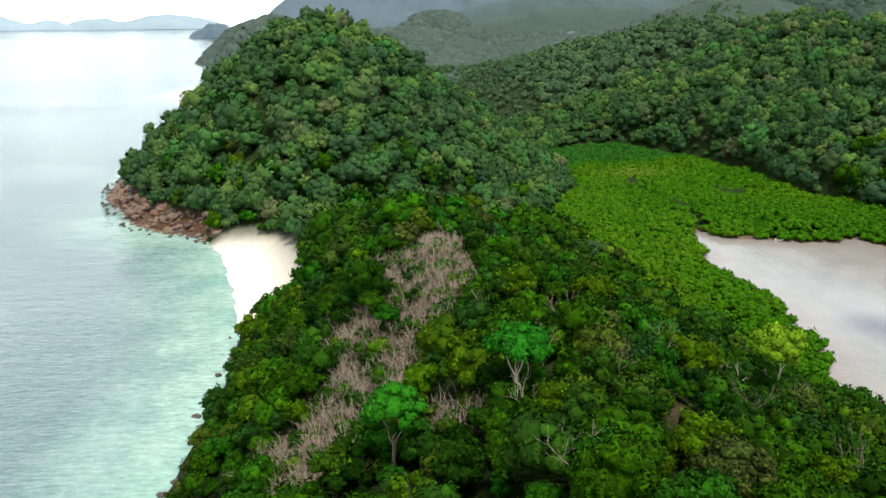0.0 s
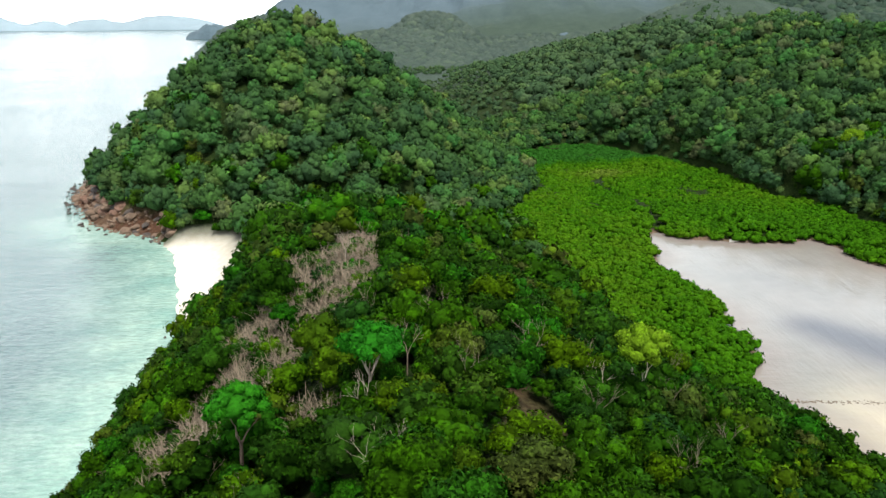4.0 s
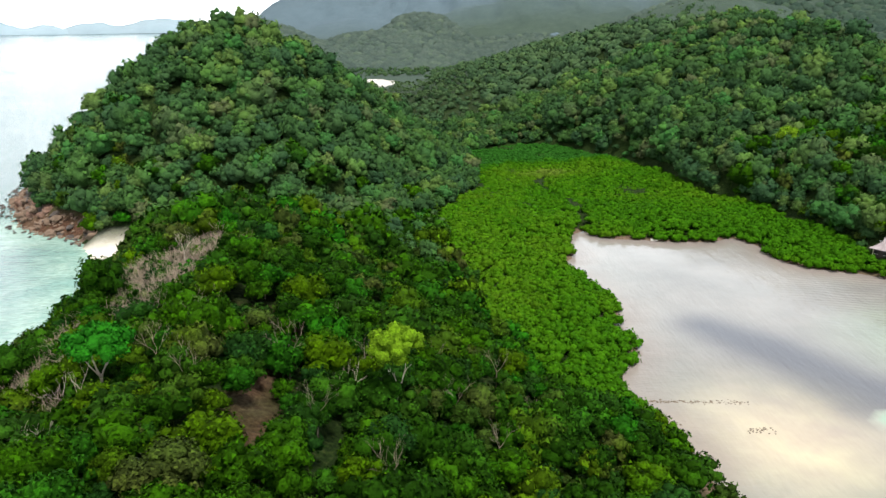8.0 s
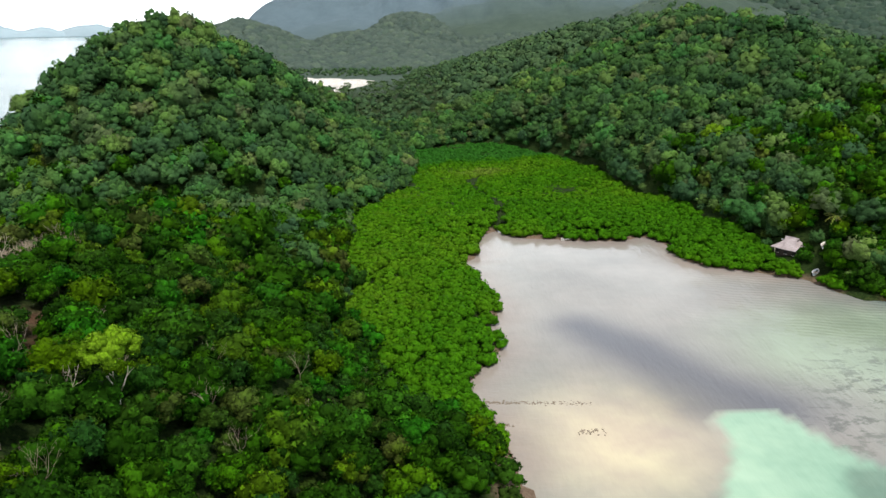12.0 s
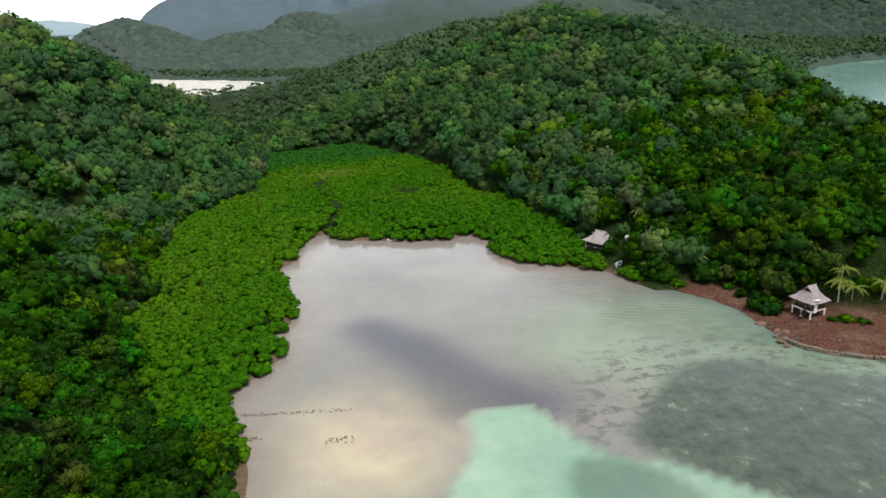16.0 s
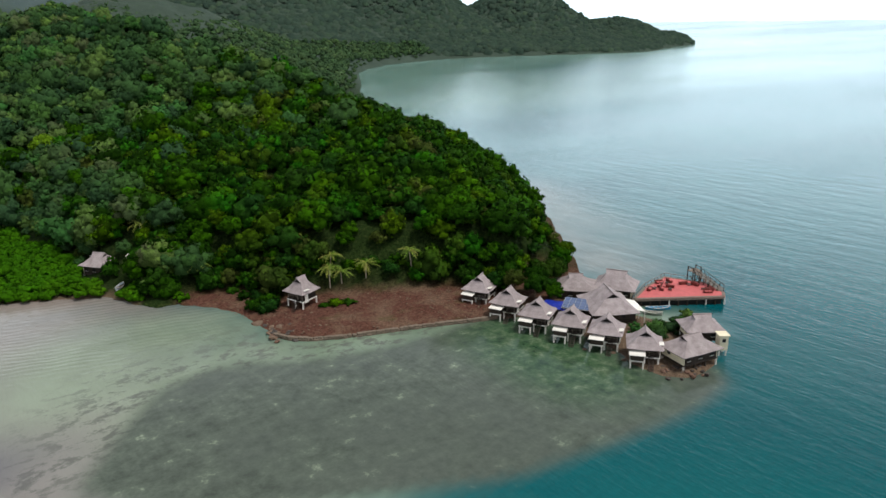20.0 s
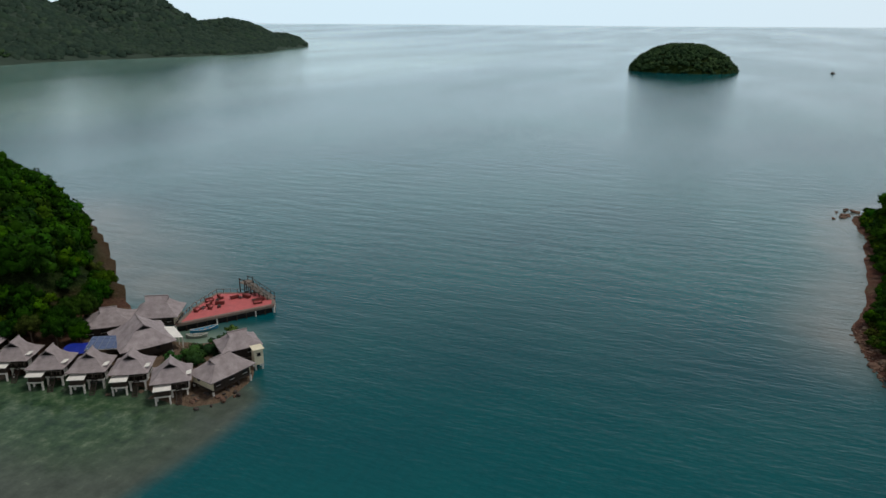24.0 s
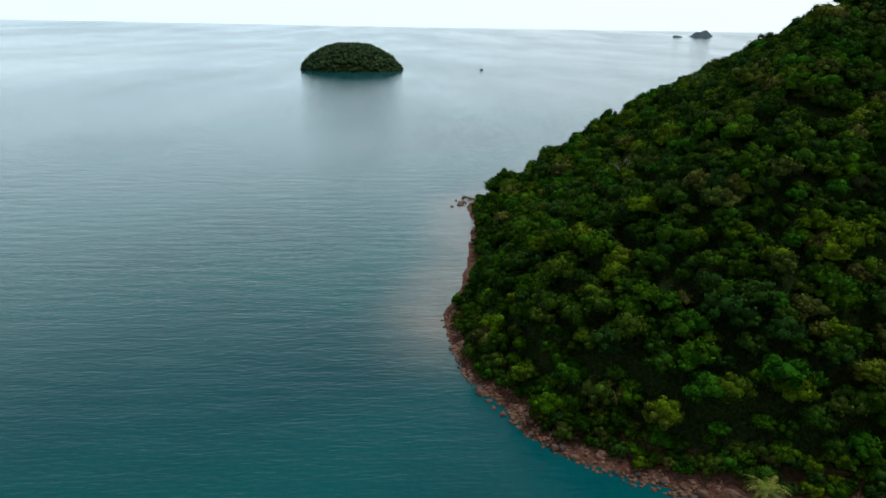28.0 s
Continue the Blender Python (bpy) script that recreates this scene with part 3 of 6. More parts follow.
attrs = dict(
    east=east,
    shallow=(1 - east) * (smooth(34, 8, out) * 0.75 * smooth(60, 90, sy) * smooth(300, 230, sy)) + (1 - east) * smooth(12, 0, out) * 0.3
    + ((sy > 700) & (sy < 1200) & (sx > -300) & (sx < 60)) * 0.9 + smooth(460, 120, out) * smooth(330, 480, sx) * smooth(320, 480, sy) * 0.6,
    silt=np.maximum.reduce([inlet * 0.85, smooth(24, 2, out) * east * 0.55 * smooth(284, 318, sx) * (Q["south"] > -40),
                            smooth(44, 3, out) * 0.5 * smooth(262, 285, sx) * smooth(380, 330, sx) * smooth(84, 104, sy) * smooth(230, 190, sy)]),
    reef=smooth(-3.0, 2.0, reef),
    flats=np.maximum(smooth(34, 8, np.hypot((sx - 163) * 0.75, sy - 137)), smooth(-24, -6, reef) * smooth(140, 165, sx) * smooth(60, 80, sy)) * 0.85,
    flecks=smooth(26, 4, -reef) * (reef < 3) * smooth(86, 108, sy) * smooth(116, 130, sx) * 0.8,
    weed=smooth(20, 6, np.hypot(sx - 230, (sy - 84) * 0.55)) * 0.8 * (reef > 0),
    cream=((sy > 740) & (sy < 1200) & (sx > -300) & (sx < 60)) * 0.75 + np.exp(-(((sx - 99) / 15) ** 2 + ((sy - 101) / 17) ** 2)) * 0.95,
    pool=smooth(-0.9, 0.9, pool) * (1 - 0.97 * smooth(132, 200, sx + (80 - sy) * 0.5)),
    patch=smooth(-1.5, 1.5, sdf(sx, sy, DARK_REEF)) * 0.62,
    dark_band=np.where(pool > -1, 0, 1) * np.exp(-(DARK_BAND / 8.5) ** 2) * 0.95,
    tidal=((sy > 690) & (sy < 1120) & (sx > -330) & (sx < 60)) * smooth(175, 120, out),
    trains=smooth(36, 8, np.hypot((sx - 170) * 0.7, sy - 162)),
    murk=smooth(12, 0, out) * inlet * smooth(196, 170, sx) * 0.75,
    lee=inlet * (1 - 0.7 * smooth(120, 165, sx)))
sea = new("sea", mesh_from("sea", np.stack([sx, sy, sz], 1), sq, M_SEA, attrs, True))
tagged(sea, "calm teal and grey sea with pale shallows and a reef flat", "sea", kind="structure")


# ---- trees ----
ICO = bmesh.new()
bmesh.ops.create_icosphere(ICO, subdivisions=1, radius=1)
ICO_V = np.array([v.co[:] for v in ICO.verts])
ICO_F = np.array([[v.index for v in f.verts] for f in ICO.faces])
ICO.free()


CAP_F = ICO_F[ICO_V[ICO_F].mean(1)[:, 2] > -0.6]


def crown(rng, lobes, leaves, size, tall=0.75, mass=0.34, ragged=0.45):
    """A crown of radius 1: rounded leafy masses heaped over a dome, covered with small leaf sprays.
    Returns vertices, triangles and the directions in which the leaves face."""
    i = np.arange(lobes) + 0.5
    zz = np.clip(0.98 - 1.5 * i / lobes + rng.uniform(-0.12, 0.12, lobes), -0.55, 0.97)
    a = i * 2.39996 + rng.uniform(-0.6, 0.6, lobes)
    rad = mass * rng.uniform(0.62, 1.35, lobes)
    reach = (1 - rad) * rng.uniform(0.78, 1.10, lobes)
    ring = np.sqrt(1 - zz * zz)
    cen = np.stack([np.cos(a) * ring * reach, np.sin(a) * ring * reach, zz * reach * tall], 1)
    squash = np.array([1.0, 1.0, 0.55 + 0.35 * tall])
    vs, fs, ns = [], [], []
    core = ICO_V * np.array([0.66, 0.66, 0.56 * tall]) * (1 + rng.uniform(-0.15, 0.1, (len(ICO_V), 1)))
    vs.append(core), fs.append(ICO_F), ns.append(ICO_V * 1.0)
    n = len(core)
    for c, r in zip(cen, rad):
        v = ICO_V * (1 + rng.uniform(-0.22, 0.18, (len(ICO_V), 1))) * r * 0.88 * squash + c
        vs.append(v), fs.append(CAP_F + n), ns.append(ICO_V + c * 0.35)
        n += len(v)
    k = rng.choice(lobes, leaves, p=rad ** 2 / (rad ** 2).sum())
    d = rng.normal(size=(leaves, 3)) + cen[k] / (np.linalg.norm(cen[k], axis=1)[:, None] + 0.05) * 0.75
    d[:, 2] += 0.25
    d /= np.linalg.norm(d, axis=1)[:, None]
    p = cen[k] + d * (rad[k] * rng.uniform(0.82, 1.22, leaves))[:, None] * squash
    face = d + rng.normal(size=(leaves, 3)) * ragged
    face /= np.linalg.norm(face, axis=1)[:, None]
    t = np.cross(face, rng.normal(size=(leaves, 3)))
    t /= np.linalg.norm(t, axis=1)[:, None]
    b = np.cross(face, t)
    s = (size * rng.uniform(0.6, 1.4, leaves))[:, None]
    tri = np.stack([p - t * s * 1.1, p + t * s * 0.6 - b * s * 0.8 - face * s * 0.2, p + t * s * 0.6 + b * s * 0.8 - face * s * 0.2], 1).reshape(-1, 3)
    vs.append(tri)
    fs.append(np.arange(leaves * 3).reshape(-1, 3) + n)
    ns.append(np.repeat(d * 0.75 + face * 0.55, 3, 0))
    ns = np.concatenate(ns)
    return np.concatenate(vs), np.concatenate(fs), ns / np.linalg.norm(ns, axis=1)[:, None]


def scatter(name, kinds, x, y, z, r, tint, mat, rng, tall=1.0):
    """Many crowns joined into one mesh."""
    vs, fs, ts, ns, n = [], [], [], [], 0
    pick = rng.integers(0, len(kinds), len(x))
    ang = rng.uniform(0, 6.283, len(x))
    hh = rng.uniform(0.85, 1.2, len(x)) * tall
    for k, (kv, kf, kn) in enumerate(kinds):
        w = np.nonzero(pick == k)[0]
        if not len(w):
            continue
        c, s = np.cos(ang[w])[:, None], np.sin(ang[w])[:, None]
        X = (kv[None, :, 0] * c - kv[None, :, 1] * s) * r[w][:, None] + x[w][:, None]
        Y = (kv[None, :, 0] * s + kv[None, :, 1] * c) * r[w][:, None] + y[w][:, None]
        Z = kv[None, :, 2] * (r[w] * hh[w])[:, None] + z[w][:, None]
        vs.append(np.stack([X, Y, Z], -1).reshape(-1, 3))
        ns.append(np.stack([kn[None, :, 0] * c - kn[None, :, 1] * s, kn[None, :, 0] * s + kn[None, :, 1] * c, kn[None, :, 2] + c * 0], -1).reshape(-1, 3))
        fs.append((kf[None] + (np.arange(len(w)) * len(kv))[:, None, None]).reshape(-1, 3) + n)
        ts.append(np.repeat(tint[w], len(kv)))
        n += len(w) * len(kv)
    return new(name, mesh_from(name, np.concatenate(vs), np.concatenate(fs), mat, dict(tint=np.concatenate(ts)), normals=np.concatenate(ns)))


def jitter_grid(x0, x1, y0, y1, step, rng):
    gx, gy = np.meshgrid(np.arange(x0, x1, step), np.arange(y0, y1, step * 0.87))
    gx = gx + (np.arange(gx.shape[0]) % 2)[:, None] * step / 2
    n = gx.size
    return gx.ravel() + rng.uniform(-0.42, 0.42, n) * step, gy.ravel() + rng.uniform(-0.42, 0.42, n) * step


def brush_mask(x, y):
    """Where the dead scrub stands on the ridge."""
    a = np.exp(-(((x + 6) / 10) ** 2 + ((y - 106) / 20) ** 2)) * 1.75 + np.exp(-(((x + 14) / 6) ** 2 + ((y - 82) / 9) ** 2)) * 1.5
    a += np.exp(-(((x + 19) / 6) ** 2 + ((y - 66) / 8) ** 2)) * 1.4 + np.exp(-(((x + 3) / 4) ** 2 + ((y - 66) / 4) ** 2)) * 1.2
    a = a + np.exp(-(((x + 22) / 5) ** 2 + ((y - 95) / 7) ** 2)) * 0.9
    return a * (0.25 + 1.35 * vnoise(x, y, 7, 4)) + 0.75 * (vnoise(x, y, 2.8, 9) - 0.5)


CLEARINGS = [(178.5, 186, 3.4), (187, 164, 4), (173, 193.6, 6), (168, 189, 6), (213, 141, 4.6), (216.5, 141, 4.6), (222, 139, 4.6), (233, 135, 4.6), (216, 137, 4), (206, 143.5, 6)]


def wooded(p, x, y):
    """Where trees may stand."""
    margin = np.where((x > 262) & (y > 100) & (y < 330), 4.0, 0.0)
    margin = np.where(p["south"] > -20, 3.6, np.where((y > 232) & (x < -60) & (y < 400), 5.5, np.maximum(margin, 1.8)))
    ok = (p["d"] > margin) & (p["mang"] < -1) & (p["beach"] < 0) & (p["resort"] < 0) & (p["sandy"] < 0.35)
    ok &= brush_mask(x, y) < 0.56
    for cx, cy, cr in CLEARINGS:
        ok &= np.hypot(x - cx, y - cy) > cr
    tr = np.exp(-((x - 19 - (72 - y) * 0.12) / 0.75) ** 2) * ((y > 48) & (y < 96)) * (vnoise(x, y, 5, 13) > 0.4)
    return ok & (tr < 0.35) & (np.hypot((x - 11.5) * 0.8, y - 87) > 3.8)


rng = np.random.default_rng(7)
NEAR_KINDS = [crown(rng, 26, 2300, 0.050, rng.uniform(0.65, 1.0), 0.30) for _ in range(7)]
RIDGE_KINDS = [crown(rng, 13, 560, 0.070, rng.uniform(0.65, 1.1), 0.35) for _ in range(9)]
MID_KINDS = [crown(rng, 10, 235, 0.096, rng.uniform(0.6, 1.0), 0.37) for _ in range(12)]
SOUTH_KINDS = [crown(rng, 12, 370, 0.074, rng.uniform(0.5, 0.85), 0.33) for _ in range(10)]
SLOPE_KINDS = [crown(rng, 11, 185, 0.102, rng.uniform(0.65, 1.0), 0.37) for _ in range(10)]
BACK_KINDS = [crown(rng, 11, 180, 0.100, rng.uniform(0.75, 1.15), 0.38) for _ in range(9)]
FAR5_KINDS = [crown(rng, 5, 26, 0.19, 0.8, 0.46) for _ in range(7)]
FAR_KINDS = [(ICO_V * (1 + rng.uniform(-0.25, 0.2, (len(ICO_V), 1))), CAP_F, (ICO_V + np.array([0, 0, 0.9])) / np.linalg.norm(ICO_V + np.array([0, 0, 0.9]), axis=1)[:, None]) for _ in range(6)]


def hidden(x, y, p):
    """Slopes turned away from the whole walk."""
    return ((x < 40) & (y > 430)) | ((x < -5) & (y > 398)) | ((x > 308 + (345 - y) * 0.25) & (y > 215)) | ((p["south"] > 0) & (x > 430) & (y < -150)) | ((p["main"] > 0) & (y < 12) & (x < 130))


def trees_on(step, x0, x1, y0, y1, lo, hi, lift=0.7):
    """Trees over a stretch of the map: many small ones, some broad, some standing above the rest."""
    x, y = jitter_grid(x0, x1, y0, y1, step, rng)
    p = plan(x, y)
    ok = wooded(p, x, y) & ~hidden(x, y, p)
    x, y, h = x[ok], y[ok], p["h"][ok]
    r = (lo + (hi - lo) * rng.uniform(0, 1, len(x)) ** 1.7) * np.where(rng.uniform(size=len(x)) < 0.08, 1.25, 1.0)
    low = np.clip((p["d"][ok] - 1) / 9, 0.45, 1)
    r = r * (0.6 + 0.4 * low)
    z = h + r * lift * rng.uniform(0.35, 1.45, len(x)) + 0.9 * low
    return np.stack([x, y, z, r, h, rng.uniform(0, 0.98, len(x))])


front = np.concatenate([trees_on(3.75, -160, 200, 8, 135, 1.5, 4.0), trees_on(4.9, -160, 200, 135, 240, 2.1, 6.0, 0.6), trees_on(5.0, 200, 420, 8, 240, 2.3, 6.2, 0.5),
                        trees_on(3.8, 240, 470, -215, -45, 1.9, 4.4, 0.8)], 1)
behind = trees_on(6.2, -165, 420, 240, 480, 2.8, 7.4, 0.45)
# low trees at the foot of the slopes, behind the mangroves and round the beach
lx_, ly_ = jitter_grid(30, 250, 90, 420, 3.9, rng)
pl = plan(lx_, ly_)
clear = np.ones(len(lx_), bool)
for cx, cy, cr in CLEARINGS:
    clear &= np.hypot(lx_ - cx, ly_ - cy) > cr
ok = clear & (((pl["mang"] > -15) & (pl["mang"] < -0.5)) | ((pl["beach"] > -9) & (pl["beach"] < -0.3))) & (pl["main"] > 2) & (pl["beach"] < -0.3) & (pl["resort"] < 0)
lr = rng.uniform(1.7, 3.0, ok.sum())
low_trees = np.stack([lx_[ok], ly_[ok], pl["h"][ok] + lr * rng.uniform(0.5, 1.1, ok.sum()), lr, pl["h"][ok], rng.uniform(0, 0.98, ok.sum())])
sx_, sy_ = jitter_grid(240, 460, -170, -44, 2.7, rng)
ps = plan(sx_, sy_)
ok = (ps["south"] > 2.6) & (ps["south"] < 9.0)
sr_ = rng.uniform(1.3, 2.4, ok.sum())
fringe = np.stack([sx_[ok], sy_[ok], ps["h"][ok] + sr_ * 0.45, sr_, ps["h"][ok], rng.uniform(0, 0.98, ok.sum())])
front = np.concatenate([front, low_trees, fringe], 1)
# crowns with haze greyed into their leaf colour mix in little by little up the slopes
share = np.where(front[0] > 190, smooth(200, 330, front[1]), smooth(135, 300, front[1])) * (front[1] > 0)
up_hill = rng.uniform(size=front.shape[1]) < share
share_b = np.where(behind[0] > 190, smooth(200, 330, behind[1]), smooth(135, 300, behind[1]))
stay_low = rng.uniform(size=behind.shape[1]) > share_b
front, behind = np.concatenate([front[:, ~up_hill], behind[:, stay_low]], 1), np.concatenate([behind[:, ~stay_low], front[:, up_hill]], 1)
is_close = (front[0] > -45) & (front[0] < 66) & (front[1] < 74)
close_trees = front[:, is_close]
front = front[:, ~is_close]
# the trees nearest the walk stand singly; the rest of that slope is joined
order = np.argsort(close_trees[1])
single, rest = close_trees[:, order[:295]], close_trees[:, order[295:]]
front = np.concatenate([front, rest], 1)
near_side = (front[1] < 150) & (front[1] > -40) | (front[0] > 200) & (front[1] < -40) & (front[1] > -110)
on_ridge = (front[0] > -50) & (front[0] < 72) & (front[1] < 118)
on_south = (front[1] < -40) & (front[0] > 200)
lee_south = on_south & (front[1] < -66 - 0.68 * (front[0] - 166))
for side, kinds, mat in ((front[:, on_ridge], RIDGE_KINDS, M_FOREST), (front[:, on_south & ~lee_south], SOUTH_KINDS, M_SOUTH), (front[:, lee_south], FAR5_KINDS, M_SOUTH), (front[:, near_side & ~on_ridge & ~on_south], MID_KINDS, M_FOREST), (front[:, ~near_side & ~on_ridge & ~on_south], SLOPE_KINDS, M_FOREST)):
    woods = scatter("woodland", kinds, side[0], side[1], side[2], side[3], side[5], mat, rng)
    tagged(woods, "dense tropical hill forest with rounded green crowns", "forest", kind="stuff")
hill_woods = scatter("hill_woodland", BACK_KINDS, behind[0], behind[1], behind[2], behind[3], behind[5], M_HAZED_HILL, rng)
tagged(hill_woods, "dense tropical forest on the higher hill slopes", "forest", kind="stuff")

# the ridge goes on behind the walk
bx0, by0 = jitter_grid(-55, 112, -300, 12, 7.4, rng)
pb = plan(bx0, by0)
ok = pb["main"] > 2.5
br = rng.uniform(4.0, 7.0, ok.sum())
ridge_woods = scatter("ridge_woodland", FAR5_KINDS, bx0[ok], by0[ok], pb["h"][ok] + br * 0.6, br, rng.uniform(0, 0.98, ok.sum()), M_FOREST, rng)
tagged(ridge_woods, "forest on the ridge behind the headland", "forest", kind="stuff")

# woods further off
fx, fy = jitter_grid(-450, 1000, 300, 1150, 13.5, rng)
pf = plan(fx, fy)
inner = (fx > -165) & (fx < 420) & (fy < 480) & ~hidden(fx, fy, pf)
ok = (pf["main"] > 4) & ~inner & ~((fx > -70) & (fx < 45) & (fy > 690) & (fy < 800) & (pf["main"] < 60)) & ~((fx < 30) & (fy > 590) & (fy < 1010) & (pf["main"] < 90))
fx, fy, fh = fx[ok], fy[ok], pf["h"][ok]
fr = rng.uniform(5.5, 9.0, len(fx)) * (0.45 + 0.55 * smooth(5, 30, pf["main"][ok]))
fr = fr * np.where((fx < 80) & (fy > 480), 0.5, 1.0)
ft = rng.uniform(0, 0.98, len(fx))
far_woods = scatter("far_woodland", FAR5_KINDS, fx, fy, fh + fr * 0.5, fr, ft, M_HAZED_FAR, rng)
tagged(far_woods, "forested hills and valley behind the lagoon", "forest", kind="stuff")
rx, ry = jitter_grid(-450, 2120, 880, 1700, 11.5, rng)
pr = plan(rx, ry)
ok = (pr["main"] > 6) & ~((rx > -500) & (rx < 1000) & (ry < 1150)) & (pr["h"] > 1.5)
rx, ry = rx[ok], ry[ok]
fold_r = 1 - np.abs(fbm(rx, ry, 330, 21) * 2 - 1)
rh = pr["h"][ok] * (1 + smooth(700, 1300, np.hypot(rx, ry)) * (0.55 * (fold_r - 0.75) + 0.22 * (fbm(rx, ry, 90, 23) - 0.5)))
rr = rng.uniform(7.5, 11.0, len(rx))
near_range = np.hypot(rx, ry) + (vnoise(rx, ry, 60, 44) - 0.5) * 160 < 1750
coast_range = rx + (vnoise(rx, ry, 60, 45) - 0.5) * 160 > 620
for name, which, mat, label in (("valley_woodland", near_range & ~coast_range, M_HAZED_VALLEY, "woods on the valley floor and rises, haze greyed into their colour"),
                                ("coast_woodland", coast_range, M_HAZED_COAST, "dark woods on the long headland across the bay"),
                                ("range_woodland", ~near_range & ~coast_range, M_HAZED_RANGE, "hazy blue-green woods on the mountain range")):
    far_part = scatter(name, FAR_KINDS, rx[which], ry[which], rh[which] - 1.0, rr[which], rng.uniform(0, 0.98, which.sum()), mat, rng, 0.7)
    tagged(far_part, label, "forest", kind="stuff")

# mangroves
gx, gy = jitter_grid(30, 185, 95, 412, 2.75, rng)
pg = plan(gx, gy)
creek = np.abs(gx - (88 + 5 * np.sin((gy - 228) / 15) + (gy - 228) * 0.03))
ok = (pg["mang"] > 0) & (pg["main"] > -0.8) & (np.hypot(gx - 172, gy - 191) > 6.5) & (np.hypot(gx - 177, gy - 183) > 5.0) & (np.hypot(gx - 173.4, gy - 178.0) > 4.2) & ~((creek < 1.2 + 1.2 * vnoise(gx, gy, 9, 3)) & (gy > 222) & (gy < 312))
gx, gy = gx[ok], gy[ok]
gr = 1.9 + 1.3 * rng.uniform(0, 1, len(gx)) ** 1.8
edge = np.clip(pg["main"][ok] / 6, 0, 1)
gz = 1.1 + edge * 1.6 + rng.uniform(-0.25, 0.35, len(gx)) + (fbm(gx, gy, 20, 6) - 0.5) * 5.0 * edge
MANG_KINDS = [crown(rng, 6, 58, 0.135, 0.6, 0.45) for _ in range(8)]
g_tint = np.clip(0.28 + rng.uniform(0, 0.22, len(gx)) + (fbm(gx, gy, 35, 31) - 0.35) * 0.7, 0.28, 0.8)
g_tint = g_tint + (0.97 - g_tint) * np.exp(-(((gx - 92) / 24) ** 2 + ((gy - 318) / 14) ** 2)) * 0.8
g_tint = g_tint * smooth(352, 334, gy + (fbm(gx, gy, 22, 40) - 0.5) * 46) + 0.06
mangroves = scatter("mangrove_thicket", MANG_KINDS, gx, gy, gz, gr, g_tint, M_MANGROVE, rng)
tagged(mangroves, "bright green mangrove thicket round the lagoon", "mangrove", kind="stuff")

# the round islet
ix, iy = jitter_grid(1222, 1360, -40, 132, 5.6, rng)
pi = plan(ix, iy)
ok = pi["isl"] > -0.3
ix, iy, ih = ix[ok], iy[ok], pi["h"][ok]
ir = rng.uniform(3.6, 6.0, len(ix))
islet = scatter("islet_woodland", FAR5_KINDS, ix, iy, ih + ir * 0.25, ir, rng.uniform(0, 0.98, len(ix)), M_HAZED_FAR, rng)
tagged(islet, "dense dark woods covering the round islet", "forest", kind="stuff")


# ---- builders for single things ----
def part(name, data, mat, parent, label=""):
    """Links a bmesh or a mesh as one object under a thing or a part."""
    if isinstance(data, bmesh.types.BMesh):
        me = bpy.data.meshes.new(name)
        data.to_mesh(me)
        data.free()
        data = me
    if mat and not data.materials:
        data.materials.append(mat)
    ob = new(name, data)
    ob.parent = parent
    return tagged(ob, label) if label else ob


def thing(name, label, category, group="", at=(0, 0, 0), rz=0.0):
    ob = new(name)
    ob.empty_display_size = 0.5
    ob.matrix_basis = pose(*at, 0, 0, rz)
    return tagged(ob, label, category, group)


def box(sx, sy, sz, at=(0, 0, 0), bm=None, rz=0.0, rx=0.0, ry=0.0, edge=0.0):
    """A block with its middle at a point, with cut edges where asked."""
    own = bmesh.new()
    bmesh.ops.create_cube(own, size=1.0, matrix=Matrix.Diagonal((sx, sy, sz, 1)))
    if edge:
        bmesh.ops.bevel(own, geom=own.edges[:], offset=edge, segments=1, affect='EDGES')
    own.transform(pose(*at, rx, ry, rz))
    if bm is None:
        return own
    me = bpy.data.meshes.new("piece")
    own.to_mesh(me)
    own.free()
    bm.from_mesh(me)
    bpy.data.meshes.remove(me)
    return bm


def tube(points, radii, sides=6, bm=None):
    """A tapered round bar through points."""
    bm = bm or bmesh.new()
    rings = []
    pts = [Vector(p) for p in points]
    for i, (p, r) in enumerate(zip(pts, radii)):
        d = (pts[min(i + 1, len(pts) - 1)] - pts[max(i - 1, 0)]).normalized()
        u = d.orthogonal().normalized()
        v = d.cross(u)
        rings.append([bm.verts.new(p + (u * math.cos(a) + v * math.sin(a)) * r) for a in (k * 2 * math.pi / sides for k in range(sides))])
    for a, b in zip(rings, rings[1:]):
        for k in range(sides):
            bm.faces.new((a[k], a[(k + 1) % sides], b[(k + 1) % sides], b[k]))
    bm.faces.new(rings[0][::-1])
    bm.faces.new(rings[-1])
    return bm


rnd = random.Random(11)


